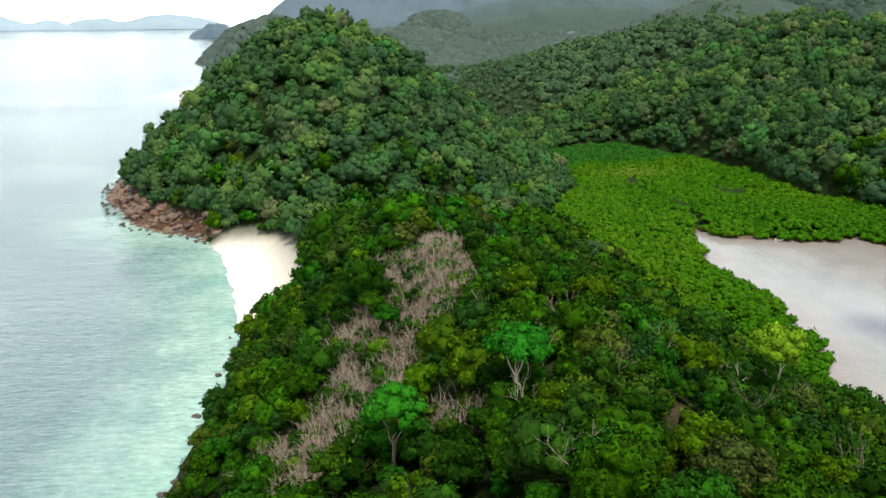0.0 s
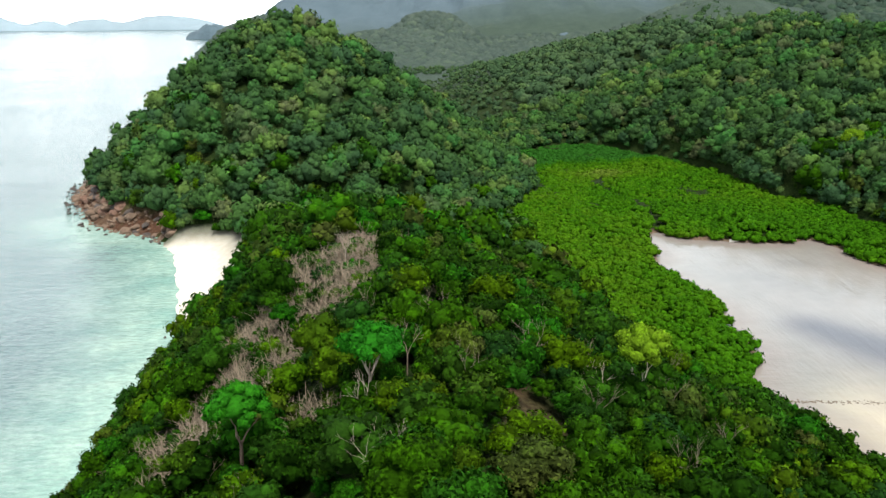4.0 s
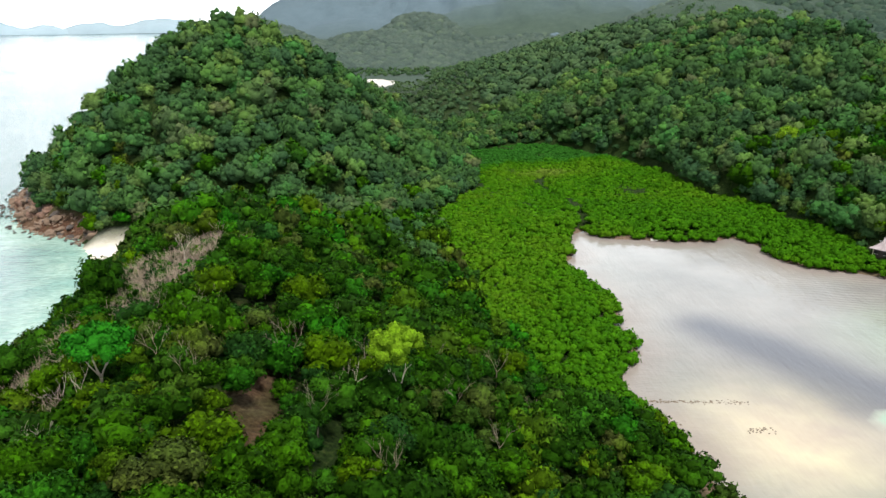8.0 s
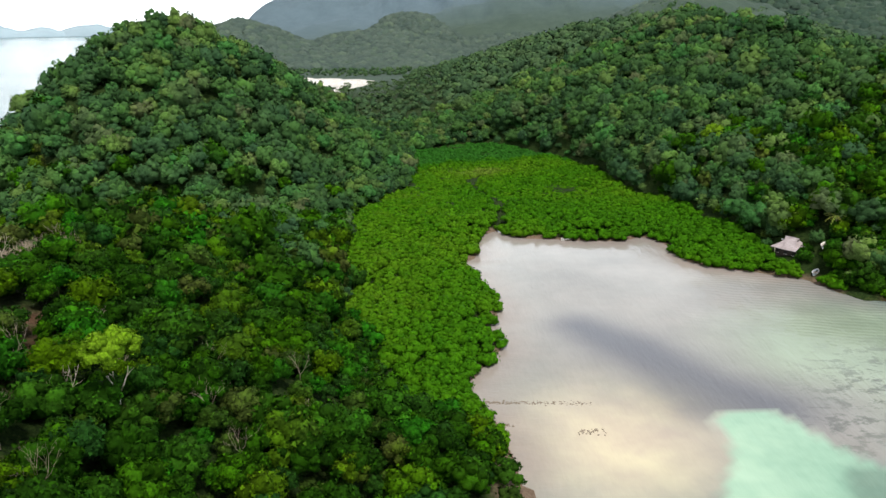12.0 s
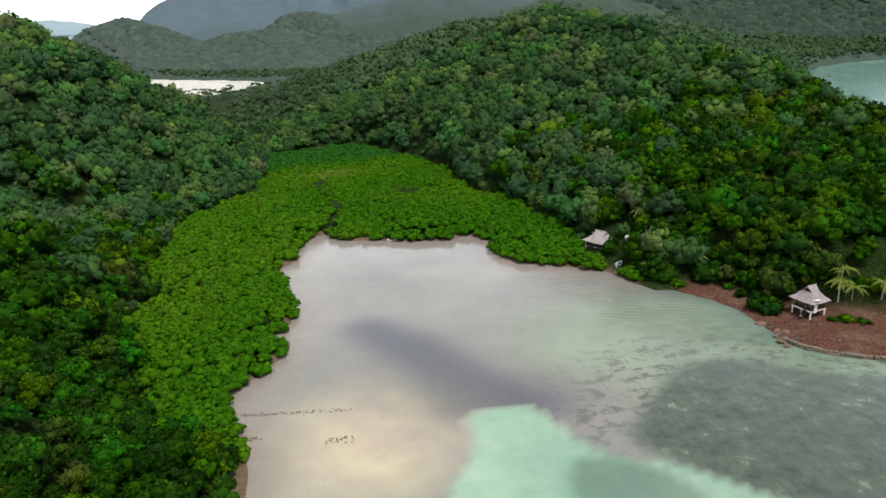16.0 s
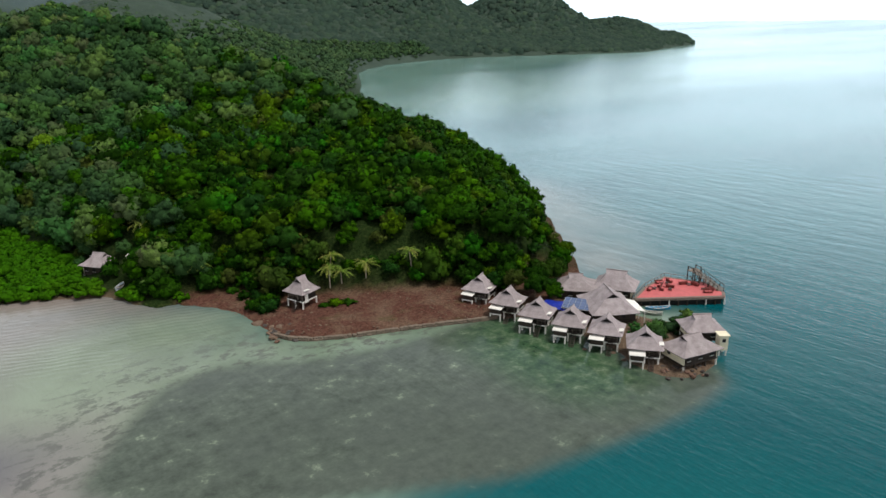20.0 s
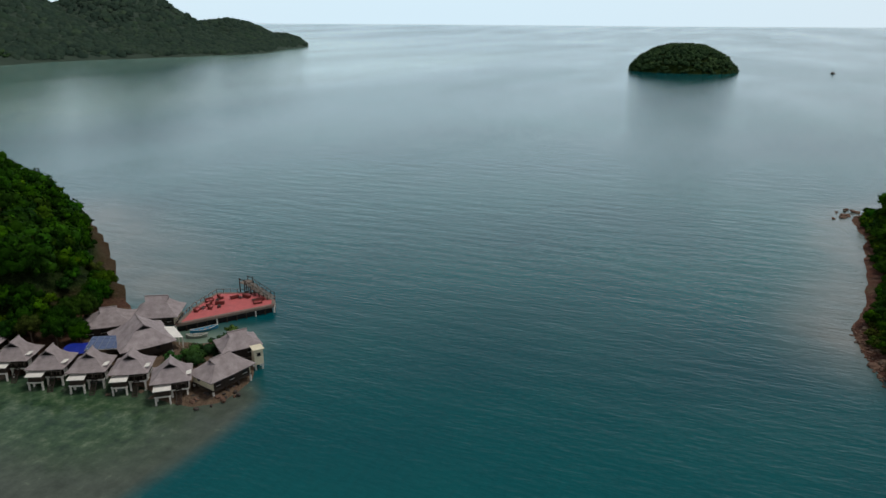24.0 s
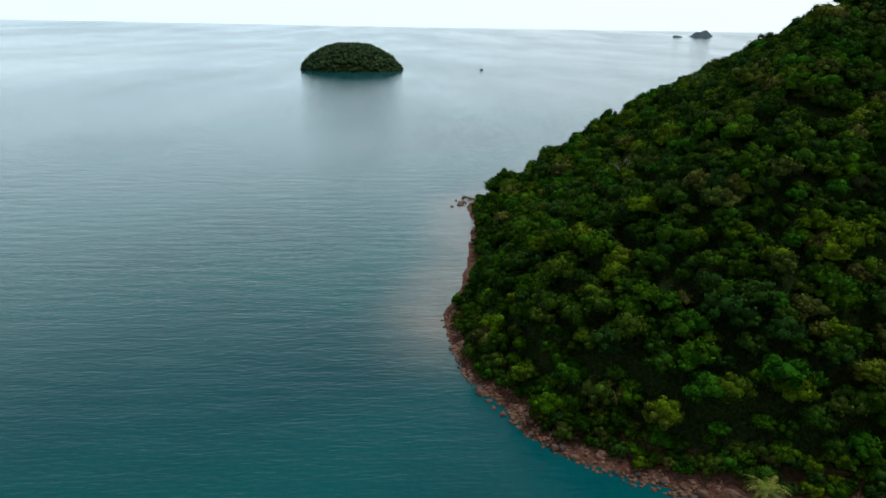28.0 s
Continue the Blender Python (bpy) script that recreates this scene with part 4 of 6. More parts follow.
def limb(bm, start, way, length, radius, depth, spread=0.7, droop=0.0):
    """A forked limb, splitting into thinner ones."""
    way = Vector(way).normalized()
    mid = Vector(start) + way * length * 0.5 + Vector((rnd.uniform(-1, 1), rnd.uniform(-1, 1), rnd.uniform(-0.3, 0.6))) * length * 0.09
    end = Vector(start) + way * length + Vector((rnd.uniform(-1, 1), rnd.uniform(-1, 1), -droop)) * length * 0.1
    tube([start, mid, end], [radius, radius * 0.78, radius * 0.55], 5, bm)
    if depth:
        for _ in range(3 if depth > 1 else 2):
            w = way + Vector((rnd.uniform(-1, 1), rnd.uniform(-1, 1), rnd.uniform(-0.35, 0.8))) * spread
            limb(bm, end if rnd.random() < 0.7 else mid, w, length * rnd.uniform(0.5, 0.8), radius * 0.52, depth - 1, spread, droop)


# ---- single trees on the ridge under the walk ----
def tree_kind(k):
    v, f, nn = NEAR_KINDS[k]
    root = thing("tree", "broad-leaved tropical tree with a rounded green crown", "tree", "trees on the ridge")
    bm = bmesh.new()
    top = Vector((rnd.uniform(-0.1, 0.1), rnd.uniform(-0.1, 0.1), -0.3))
    tube([(0, 0, -2.6), (0.06, 0.02, -1.4), top], [0.085, 0.06, 0.045], 6, bm)
    for a in range(3):
        w = Vector((math.cos(a * 1.6 + k), math.sin(a * 1.6 + k), rnd.uniform(0.5, 1.2)))
        limb(bm, top - Vector((0, 0, 0.25)), w, 0.5, 0.03, 1)
    part("trunk", bm, M_TRUNK, root)
    part("crown", mesh_from("crown", v, f, M_FOREST, normals=nn), None, root)
    return root


TREES = [tree_kind(k) for k in range(7)]
first_poses = []
for n, (x, y, z, r, h, t) in enumerate(single.T):
    m = Matrix.Translation((x, y, z)) @ pose(0, 0, 0, 0, 0, math.degrees(t * 40)) @ Matrix.Diagonal((r, r, r * (0.85 + 0.35 * ((n * 7) % 10) / 10), 1))
    if n >= 7:
        copy_thing(TREES[n % 7], m)
    else:
        first_poses.append(m)
for ob, m in zip(TREES, first_poses):
    ob.matrix_basis = m


# ---- materials of the resort ----
M_WHITE = plain("white_paint", (0.78, 0.76, 0.72), 0.7, 0.14, 1.2)
M_CREAM = plain("cream_plaster", (0.80, 0.74, 0.56), 0.8, 0.12, 1.0)
# dark timber; also colours in the shade beneath the larger houses
M_DARKWOOD_AND_SHADE = plain("dark_timber_and_shade", (0.045, 0.034, 0.028), 0.7, 0.4, 2.0)
M_TIMBER = plain("grey_timber", (0.20, 0.165, 0.14), 0.85, 0.35, 2.0)
# near-black panels painted for the shade inside openings and under the deck
M_SHADE_BLACK = plain("shade_black", (0.012, 0.012, 0.013), 0.6, 0.3, 2.0)
M_DECK = plain("red_deck", (0.52, 0.125, 0.13), 0.7, 0.22, 0.5)
M_SOFA = plain("dark_red_rattan", (0.16, 0.035, 0.03), 0.7, 0.3, 3.0)
M_TARP = plain("blue_tarpaulin", (0.012, 0.03, 0.33), 0.45, 0.25, 1.0)
M_PANEL = plain("solar_cells", (0.10, 0.14, 0.26), 0.25, 0.2, 2.0, spec=0.6)
M_ALU = plain("pale_metal_frame", (0.55, 0.56, 0.58), 0.45, 0.15, 2.0, metal=0.6)
M_STONE = plain("sea_wall_stone", (0.17, 0.135, 0.105), 0.9, 0.35, 1.5, 0.6)
M_ROCK = plain("red_brown_rock", (0.15, 0.090, 0.066), 0.9, 0.6, 0.5, 0.7)
M_TANROCK = plain("tan_rock", (0.155, 0.108, 0.078), 0.9, 0.45, 0.7, 0.7)
M_DARKROCK = plain("wet_dark_rock", (0.060, 0.050, 0.045), 0.6, 0.4, 1.0, 0.5)
M_BLUE = plain("blue_boat_paint", (0.06, 0.30, 0.50), 0.5, 0.2, 1.5)
M_PALEBOAT = plain("pale_blue_boat_paint", (0.50, 0.58, 0.66), 0.5, 0.2, 1.5)
M_GREYBOAT = plain("grey_green_boat_paint", (0.34, 0.38, 0.34), 0.6, 0.2, 1.5)
# blue-grey of haze painted as the far islands' own colour
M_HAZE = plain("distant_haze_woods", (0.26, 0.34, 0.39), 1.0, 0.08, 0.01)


def shingled():
    """Courses of weathered shingles on the roofs."""
    m = Mat("weathered_shingle", 0.92, 0, 0.2)
    v = m.objectspace()
    patch, fine = m.noise(0.7, 5, 0.65, v), m.noise(9.0, 3, 0.7, v, (1, 1, 2.5))
    c = m.ramp(patch, [(0.28, (0.25, 0.215, 0.22)), (0.55, (0.36, 0.315, 0.325)), (0.75, (0.44, 0.40, 0.405))])
    c = m.mix(0.7, c, m.ramp(fine, [(0.3, (0.72, 0.72, 0.72)), (0.65, (1.05, 1.05, 1.05))]), 'MULTIPLY')
    w = m.node("ShaderNodeTexWave", Scale=2.2, Distortion=0.5)
    w.bands_direction = 'Z'
    m.link(v, w.inputs["Vector"])
    c = m.mix(0.35, c, m.ramp(w.outputs["Fac"], [(0.2, (0.8, 0.8, 0.8)), (0.7, (1, 1, 1))]), 'MULTIPLY')
    r = m.node("ShaderNodeObjectInfo").outputs["Random"]
    c = m.mix(0.8, c, m.ramp(r, [(0, (0.86, 0.85, 0.84)), (1, (1.06, 1.06, 1.08))]), 'MULTIPLY')
    m.color(c)
    m.bump(w.outputs["Fac"], 0.4, 0.04)
    return m.m


M_ROOF = shingled()


def hip_roof(w, d, h, ridge, top=0.62, thick=0.16):
    """A hipped roof with a small gable at each end of its ridge and hollow, flared slopes. Eaves at z = 0, ridge along y.
    Returns the roof, and the two gable triangles."""
    yr = ridge / 2
    gw, gy, gh = w / 2 * (1 - top), yr, h * top
    bm = bmesh.new()

    def v(*p):
        return bm.verts.new(p)
    eave = [v(-w / 2, -d / 2, 0), v(w / 2, -d / 2, 0), v(w / 2, d / 2, 0), v(-w / 2, d / 2, 0)]
    base = [v(-gw, -gy, gh), v(gw, -gy, gh), v(gw, gy, gh), v(-gw, gy, gh)]
    mid = [v(*(e.co.lerp(b.co, 0.5) - Vector((0, 0, h * 0.075)))) for e, b in zip(eave, base)]
    low = [v(*((eave[i].co + eave[(i + 1) % 4].co) / 2 - Vector((0, 0, h * 0.045)))) for i in range(4)]
    rf, rb = v(0, -gy - 0.3, h), v(0, gy + 0.3, h)
    for i in range(4):
        k = (i + 1) % 4
        bm.faces.new((eave[i], low[i], mid[i]))
        bm.faces.new((low[i], mid[k], mid[i]))
        bm.faces.new((low[i], eave[k], mid[k]))
        bm.faces.new((mid[i], mid[k], base[k], base[i]))
    bm.faces.new((base[1], base[2], rb, rf))
    bm.faces.new((base[3], base[0], rf, rb))
    bm.normal_update()
    bmesh.ops.recalc_face_normals(bm, faces=bm.faces[:])
    bmesh.ops.solidify(bm, geom=bm.faces[:], thickness=thick)
    vents = []
    for s in (-1, 1):
        t = bmesh.new()
        a = [t.verts.new(p) for p in ((-gw * 0.92, s * (gy - 0.25), gh - 0.02), (gw * 0.92, s * (gy - 0.25), gh - 0.02), (0, s * (gy - 0.25), h - 0.12))]
        b = [t.verts.new(q.co + Vector((0, -s * 0.08, 0))) for q in a]
        t.faces.new(a), t.faces.new(b[::-1])
        for i in range(3):
            t.faces.new((a[i], b[i], b[(i + 1) % 3], a[(i + 1) % 3]))
        bmesh.ops.recalc_face_normals(t, faces=t.faces[:])
        vents.append(t)
    return bm, vents


def raised(bm, z, at=(0, 0), rz=0.0):
    bm.transform(pose(at[0], at[1], z, 0, 0, rz))
    return bm


# ---- huts on stilts ----
def stilt_hut(wash_room=True):
    root = thing("stilt_hut", "stilt hut with white posts and a grey shingled hip roof", "hut", "huts along the shore")
    roof, vents = hip_roof(7.2, 7.0, 3.0, 2.6)
    roof = part("roof", raised(roof, 3.9), M_ROOF, root, "weathered grey shingle roof")
    for t in vents:
        part("gable_vent", raised(t, 3.9), M_SHADE_BLACK, roof, "dark gable opening")
    part("ridge_cap", tube([(0, -1.7, 6.92), (0, 1.7, 6.92)], [0.13, 0.13], 6), M_ROOF, roof)
    part("floor", box(5.6, 5.4, 0.16, (0, 0, 2.1), edge=0.02), M_DARKWOOD_AND_SHADE, root)
    for x in (-2.65, 0, 2.65):
        for y in (-2.55, 2.55):
            part("post", box(0.34, 0.34, 3.0, (x, y, 0.55), edge=0.03), M_WHITE, root, "white concrete post")
    for y in (-2.55, 2.55):
        part("beam", box(5.9, 0.26, 0.34, (0, y, 1.86), edge=0.02), M_WHITE, root, "white beam")
    for x in (-2.65, 2.65):
        part("beam", box(0.26, 4.84, 0.34, (x, 0, 1.86), edge=0.02), M_WHITE, root, "white beam")
    part("wall", box(0.12, 4.6, 1.9, (-2.4, 0.3, 3.13)), M_DARKWOOD_AND_SHADE, root)
    part("wall", box(0.12, 4.6, 1.9, (2.4, 0.3, 3.13)), M_DARKWOOD_AND_SHADE, root)
    part("wall", box(4.7, 0.12, 1.9, (0, 2.55, 3.13)), M_DARKWOOD_AND_SHADE, root)
    front_wall = part("wall", box(4.66, 0.12, 1.9, (0, -1.3, 3.13)), M_DARKWOOD_AND_SHADE, root)
    part("door", box(0.9, 0.06, 1.7, (0.5, -1.39, 3.05), edge=0.01), M_SHADE_BLACK, front_wall, "dark open doorway")
    part("window", box(1.1, 0.06, 0.8, (-1.2, -1.39, 3.3), edge=0.01), M_SHADE_BLACK, front_wall, "dark window")
    for x in (-2.55, -0.85, 0.85, 2.55):
        part("veranda_post", box(0.12, 0.12, 1.9, (x, -2.5, 3.1)), M_TIMBER, root)
    part("rail", box(5.1, 0.08, 0.1, (0, -2.5, 2.95)), M_TIMBER, root)
    for k in range(9):
        part("baluster", box(0.06, 0.06, 0.72, (-2.3 + k * 0.575, -2.5, 2.55)), M_TIMBER, root)
    # lower wash room in front, with its white slab roof
    if wash_room:
        part("wash_room", box(2.5, 1.5, 1.25, (-1.5, -3.5, 2.35), edge=0.03), M_DARKWOOD_AND_SHADE, root)
        part("slab_roof", box(3.1, 1.9, 0.14, (-1.5, -3.75, 3.12), rx=8, edge=0.02), M_WHITE, root, "white slab roof")
        for x in (-2.7, -0.3):
            part("post", box(0.3, 0.3, 2.9, (x, -4.15, 0.3), edge=0.03), M_WHITE, root, "white concrete post")
        part("beam", box(2.9, 0.24, 0.3, (-1.5, -4.15, 1.6), edge=0.02), M_WHITE, root, "white beam")
    # white panel wall beside the roof
    part("panel_wall", box(0.2, 1.1, 2.9, (2.95, -1.4, 3.0), edge=0.03), M_WHITE, root, "white side wall")
    part("slab_roof", box(0.9, 1.5, 0.14, (3.1, -1.4, 4.52), ry=-10, edge=0.02), M_WHITE, root, "white slab roof")
    stair = bmesh.new()
    for s in (-0.45, 0.45):
        box(0.1, 3.2, 0.14, (1.2 + s, -3.9, 1.0), stair, rx=42)
    stair = part("stair", stair, M_DARKWOOD_AND_SHADE, root, "dark wooden stair down to the water")
    for k in range(7):
        part("step", box(0.9, 0.24, 0.05, (1.2, -5.0 + k * 0.36, 0.05 + k * 0.32)), M_DARKWOOD_AND_SHADE, stair)
    return root


HUTS = [(203.8, 138.5, -72), (239.0, 114.0, -66), (238.2, 103.4, -66), (238.2, 94.2, -64), (240.2, 86.2, -62), (242.6, 78.6, -60), (242.8, 69.4, -52)]
first = stilt_hut()
for x, y, rz in HUTS[2:]:
    copy_thing(first, pose(x, y, 0, 0, 0, rz))
first.matrix_basis = pose(HUTS[1][0], HUTS[1][1], 0, 0, 0, HUTS[1][2])
lone = stilt_hut(False)
lone.matrix_basis = pose(HUTS[0][0], HUTS[0][1], 0.9, 0, 0, HUTS[0][2]) @ Matrix.Diagonal((0.9, 0.9, 1.06, 1))
tagged(lone, "lone white-posted stilt hut with grey roof on the red beach")


def long_house(name, label, x, y, rz, w, d, h, ridge, eave, floor, wall_mat, dark_side=True, base=-1.0):
    """A larger building: walls with openings, posts, floor and a hipped roof."""
    root = thing(name, label, "building", "", (x, y, 0), rz)
    roof, vents = hip_roof(w + 1.4, d + 1.4, h, ridge, 0.7)
    roof = part("roof", raised(roof, eave), M_ROOF, root, "weathered grey shingle roof")
    for t in vents:
        part("gable_vent", raised(t, eave), M_SHADE_BLACK, roof, "dark gable opening")
    part("ridge_cap", tube([(0, -ridge / 2 - 0.3, eave + h + 0.03), (0, ridge / 2 + 0.3, eave + h + 0.03)], [0.14, 0.14], 6), M_ROOF, roof)
    # floor and inner posts coloured dark for the shade under the house
    part("floor", box(w, d, 0.22, (0, 0, floor), edge=0.02), M_DARKWOOD_AND_SHADE, root)
    hw = eave - floor - 0.1
    zc = floor + 0.11 + hw / 2
    for s in (-1, 1):
        end = part("wall", box(w - 0.3, 0.16, hw, (0, s * (d / 2 - 0.3), zc)), wall_mat, root)
        part("window", box(0.8, 0.08, 0.9, (w * 0.2, s * (d / 2 - 0.2), zc + 0.15), edge=0.01), M_SHADE_BLACK, end, "dark window")
        side = part("wall", box(0.16, d - 0.8, hw, (s * (w / 2 - 0.3), 0, zc)), M_DARKWOOD_AND_SHADE if dark_side else wall_mat, root)
        n = max(2, int(d / 2.4))
        for k in range(n):
            part("window", box(0.08, 0.9, 1.0, (s * (w / 2 - 0.2), -d / 2 + (k + 0.5) * d / n, zc + 0.1), edge=0.01), M_SHADE_BLACK, side, "dark window")
            part("window_frame", box(0.1, 1.06, 0.09, (s * (w / 2 - 0.2), -d / 2 + (k + 0.5) * d / n, zc - 0.46)), M_WHITE, side)
    ny = max(3, int(d / 2.6) + 1)
    for s in (-1, 1):
        for k in range(ny):
            part("post", box(0.32, 0.32, floor - base, (s * (w / 2 - 0.25), -d / 2 + 0.25 + k * (d - 0.5) / (ny - 1), (floor + base) / 2 - 0.05), edge=0.03), M_WHITE if k in (0, ny - 1) else M_DARKWOOD_AND_SHADE, root, "white concrete post" if k in (0, ny - 1) else "post coloured dark for the shade under the floor")
    return root


# restaurant, back buildings, two end houses
big = long_house("restaurant", "large hall with a broad grey shingled roof", 253.6, 87.0, -33, 9.6, 11.0, 3.8, 6.2, 3.8, 1.7, M_DARKWOOD_AND_SHADE)
part("porch_roof", box(2.2, 6.6, 0.12, (6.0, -1.4, 3.7), ry=12, edge=0.02), M_WHITE, big, "white sheet porch roof")
for y in (-5.2, -2.0, 1.2):
    part("porch_post", box(0.16, 0.16, 3.4, (6.8, y, 2.0)), M_WHITE, big)
long_house("back_hall", "hall with a grey shingled roof among the trees", 258.0, 100.2, 42, 7.2, 9.6, 2.9, 3.0, 3.6, 1.2, M_CREAM)
long_house("shore_hall", "hall with a grey shingled roof beside the red deck", 266.2, 94.2, 27, 7.0, 9.0, 3.6, 4.6, 3.5, 1.4, M_CREAM)
end_house = long_house("corner_house", "cream stilt house with a long grey roof above the rocks", 248.6, 62.8, 76, 6.2, 9.0, 2.6, 4.2, 3.7, 1.5, M_CREAM)
tower_house = long_house("water_house", "house with a cream tower room over the water", 258.6, 66.6, 52, 5.6, 7.0, 2.6, 3.4, 3.9, 1.7, M_CREAM)
tower = thing("tower_room", "cream plastered tower room on posts over the water", "tower", "", (257.0, 60.8, 0), 52)
room = part("room", box(2.0, 1.8, 3.2, (0, 0, 2.8), edge=0.04), M_CREAM, tower)
part("window", box(0.8, 0.08, 0.7, (0.2, -0.93, 3.4), edge=0.01), M_SHADE_BLACK, room, "dark window")
part("window", box(0.08, 0.7, 0.7, (-1.03, 0.0, 3.4), edge=0.01), M_SHADE_BLACK, room, "dark window")
part("door", box(0.8, 0.08, 1.2, (0.2, -0.93, 1.9), edge=0.01), M_SHADE_BLACK, room, "dark open doorway")
part("flat_roof", box(2.5, 2.3, 0.16, (0, 0, 4.48), edge=0.03), M_CREAM, tower)
for x in (-0.8, 0.8):
    for y in (-0.7, 0.7):
        part("post", box(0.26, 0.26, 2.2, (x, y, 0.1)), M_WHITE, tower)

# solar roof and blue cover
solar = thing("solar_roof", "low roof covered with blue solar panels", "solar panels", "", (248.5, 90.6, 4.0), 30)
part("sheet", box(5.4, 7.8, 0.1, (0, 0, -0.08), ry=-6), M_ALU, solar)
for i in range(4):
    for j in range(6):
        part("panel", box(1.24, 1.2, 0.05, (-1.95 + i * 1.3, -3.2 + j * 1.28, 0.03 + (-1.95 + i * 1.3) * 0.105), ry=-6), M_PANEL, solar, "blue solar panel")
for x in (-2.3, 2.3):
    for y in (-3.4, 3.4):
        part("post", box(0.16, 0.16, 3.6, (x, y, -1.9)), M_WHITE, solar)
part("store_wall", box(4.2, 0.14, 2.2, (0, -3.3, -1.4)), M_CREAM, solar)
tarp = thing("tarpaulin_shelter", "bright blue tarpaulin stretched over a low shelter", "shelter", "", (245.6, 95.0, 3.1), 30)
bm = bmesh.new()
bmesh.ops.create_grid(bm, x_segments=8, y_segments=8, size=1)
for q in bm.verts:
    q.co = Vector((q.co.x * 2.6, q.co.y * 3.2, 0.28 - 0.25 * q.co.x ** 2 + 0.07 * math.sin(q.co.y * 7 + q.co.x * 3)))
bmesh.ops.solidify(bm, geom=bm.faces[:], thickness=0.03)
part("cover", bm, M_TARP, tarp, "blue tarpaulin")
for x in (-1.9, 1.9):
    for y in (-2.6, 2.6):
        part("pole", tube([(x, y, -2.2), (x, y, 0.05)], [0.05, 0.05], 6), M_TIMBER, tarp)

# red deck on piles
DECK = [(264.0, 87.6), (282.0, 74.2), (284.6, 75.8), (287.4, 82.4), (283.2, 91.8), (273.0, 90.6)]
deck = thing("deck", "large red painted deck on dark piles over the water", "deck", "", (275, 83, 0))


def slab(poly, z0, z1, mid):
    b = bmesh.new()
    lo = [b.verts.new((x - mid[0], y - mid[1], z0)) for x, y in poly]
    hi = [b.verts.new((x - mid[0], y - mid[1], z1)) for x, y in poly]
    b.faces.new(hi), b.faces.new(lo[::-1])
    for i in range(len(poly)):
        k = (i + 1) % len(poly)
        b.faces.new((lo[i], lo[k], hi[k], hi[i]))
    bmesh.ops.recalc_face_normals(b, faces=b.faces[:])
    return b


part("floor", slab(DECK, 1.85, 2.0, (275, 83)), M_DECK, deck, "red painted deck floor")
for i, (ax, ay) in enumerate(DECK):
    bx, by = DECK[(i + 1) % len(DECK)]
    L = math.hypot(bx - ax, by - ay)
    ang = math.degrees(math.atan2(by - ay, bx - ax))
    part("edge_beam", box(L, 0.3, 0.5, ((ax + bx) / 2 - 275, (ay + by) / 2 - 83, 1.68), rz=ang, edge=0.02), M_TIMBER, deck)
    part("edge_walk", box(L - 0.4, 0.7, 0.05, ((ax + bx) / 2 - 275 - (by - ay) / L * 0.3, (ay + by) / 2 - 83 + (bx - ax) / L * 0.3, 2.03), rz=ang), M_TIMBER, deck, "grey plank edge")
    n = max(2, int(L / 2.2))
    for k in range(n):
        u = k / n
        part("pile", tube([(ax + (bx - ax) * u - 275, ay + (by - ay) * u - 83, -1.5), (ax + (bx - ax) * u - 275, ay + (by - ay) * u - 83, 1.9)], [0.17, 0.15], 6),
             M_WHITE if k % 4 == 0 else M_DARKWOOD_AND_SHADE, deck)
    if i in (3, 4, 5):
        m = max(3, int(L / 1.5))
        for k in range(m + 1):
            u = k / m
            part("rail_post", box(0.1, 0.1, 0.95, (ax + (bx - ax) * u - 275, ay + (by - ay) * u - 83, 2.47), rz=ang), M_TIMBER, deck)
        part("rail", box(L, 0.09, 0.09, ((ax + bx) / 2 - 275, (ay + by) / 2 - 83, 2.95), rz=ang), M_TIMBER, deck)
# black panel added in place of the shade beneath the deck
part("skirt_panel", box(21.5, 0.1, 1.5, ((264 + 282) / 2 - 275 + 0.25, (87.6 + 74.2) / 2 - 83 + 0.35, 0.8), rz=math.degrees(math.atan2(-13.4, 18))), M_SHADE_BLACK, deck, "added black panel for the shade under the deck")

sofa = thing("sofa", "dark red rattan sofa on the deck", "sofa", "seats on the deck")
part("seat", box(2.0, 0.9, 0.38, (0, 0, 0.24), edge=0.05), M_SOFA, sofa)
part("backrest", box(2.0, 0.26, 0.55, (0, 0.36, 0.62), edge=0.05), M_SOFA, sofa)
for sx_ in (-0.92, 0.92):
    part("armrest", box(0.22, 0.9, 0.3, (sx_, 0, 0.55), edge=0.04), M_SOFA, sofa)
for k in (-0.48, 0.48):
    part("cushion", box(0.86, 0.62, 0.14, (k, -0.08, 0.5), edge=0.05), M_DECK, sofa)
table = thing("table", "low dark table on the red deck", "table", "tables on the deck")
part("tabletop", box(1.2, 0.8, 0.06, (0, 0, 0.44), edge=0.02), M_DARKWOOD_AND_SHADE, table)
for a in (-0.5, 0.5):
    for b in (-0.32, 0.32):
        part("leg", box(0.07, 0.07, 0.42, (a, b, 0.21)), M_DARKWOOD_AND_SHADE, table)
SEATS = [(274.6, 86.6, 30), (277.4, 86.2, 120), (277.8, 89.6, -30), (280.6, 88.6, 60), (281.8, 85.4, 150), (283.4, 83.0, 80), (281.2, 78.2, -38), (283.0, 78.8, 140), (272.0, 88.4, 20), (276.0, 88.2, 200)]
for x, y, rz in SEATS[1:]:
    copy_thing(sofa, pose(x, y, 2.0, 0, 0, rz))
sofa.matrix_basis = pose(SEATS[0][0], SEATS[0][1], 2.0, 0, 0, SEATS[0][2])
TABLES = [(275.9, 85.2, 30), (278.9, 88.0, 15), (282.3, 84.0, 70), (282.2, 79.9, -38), (273.6, 88.0, 10)]
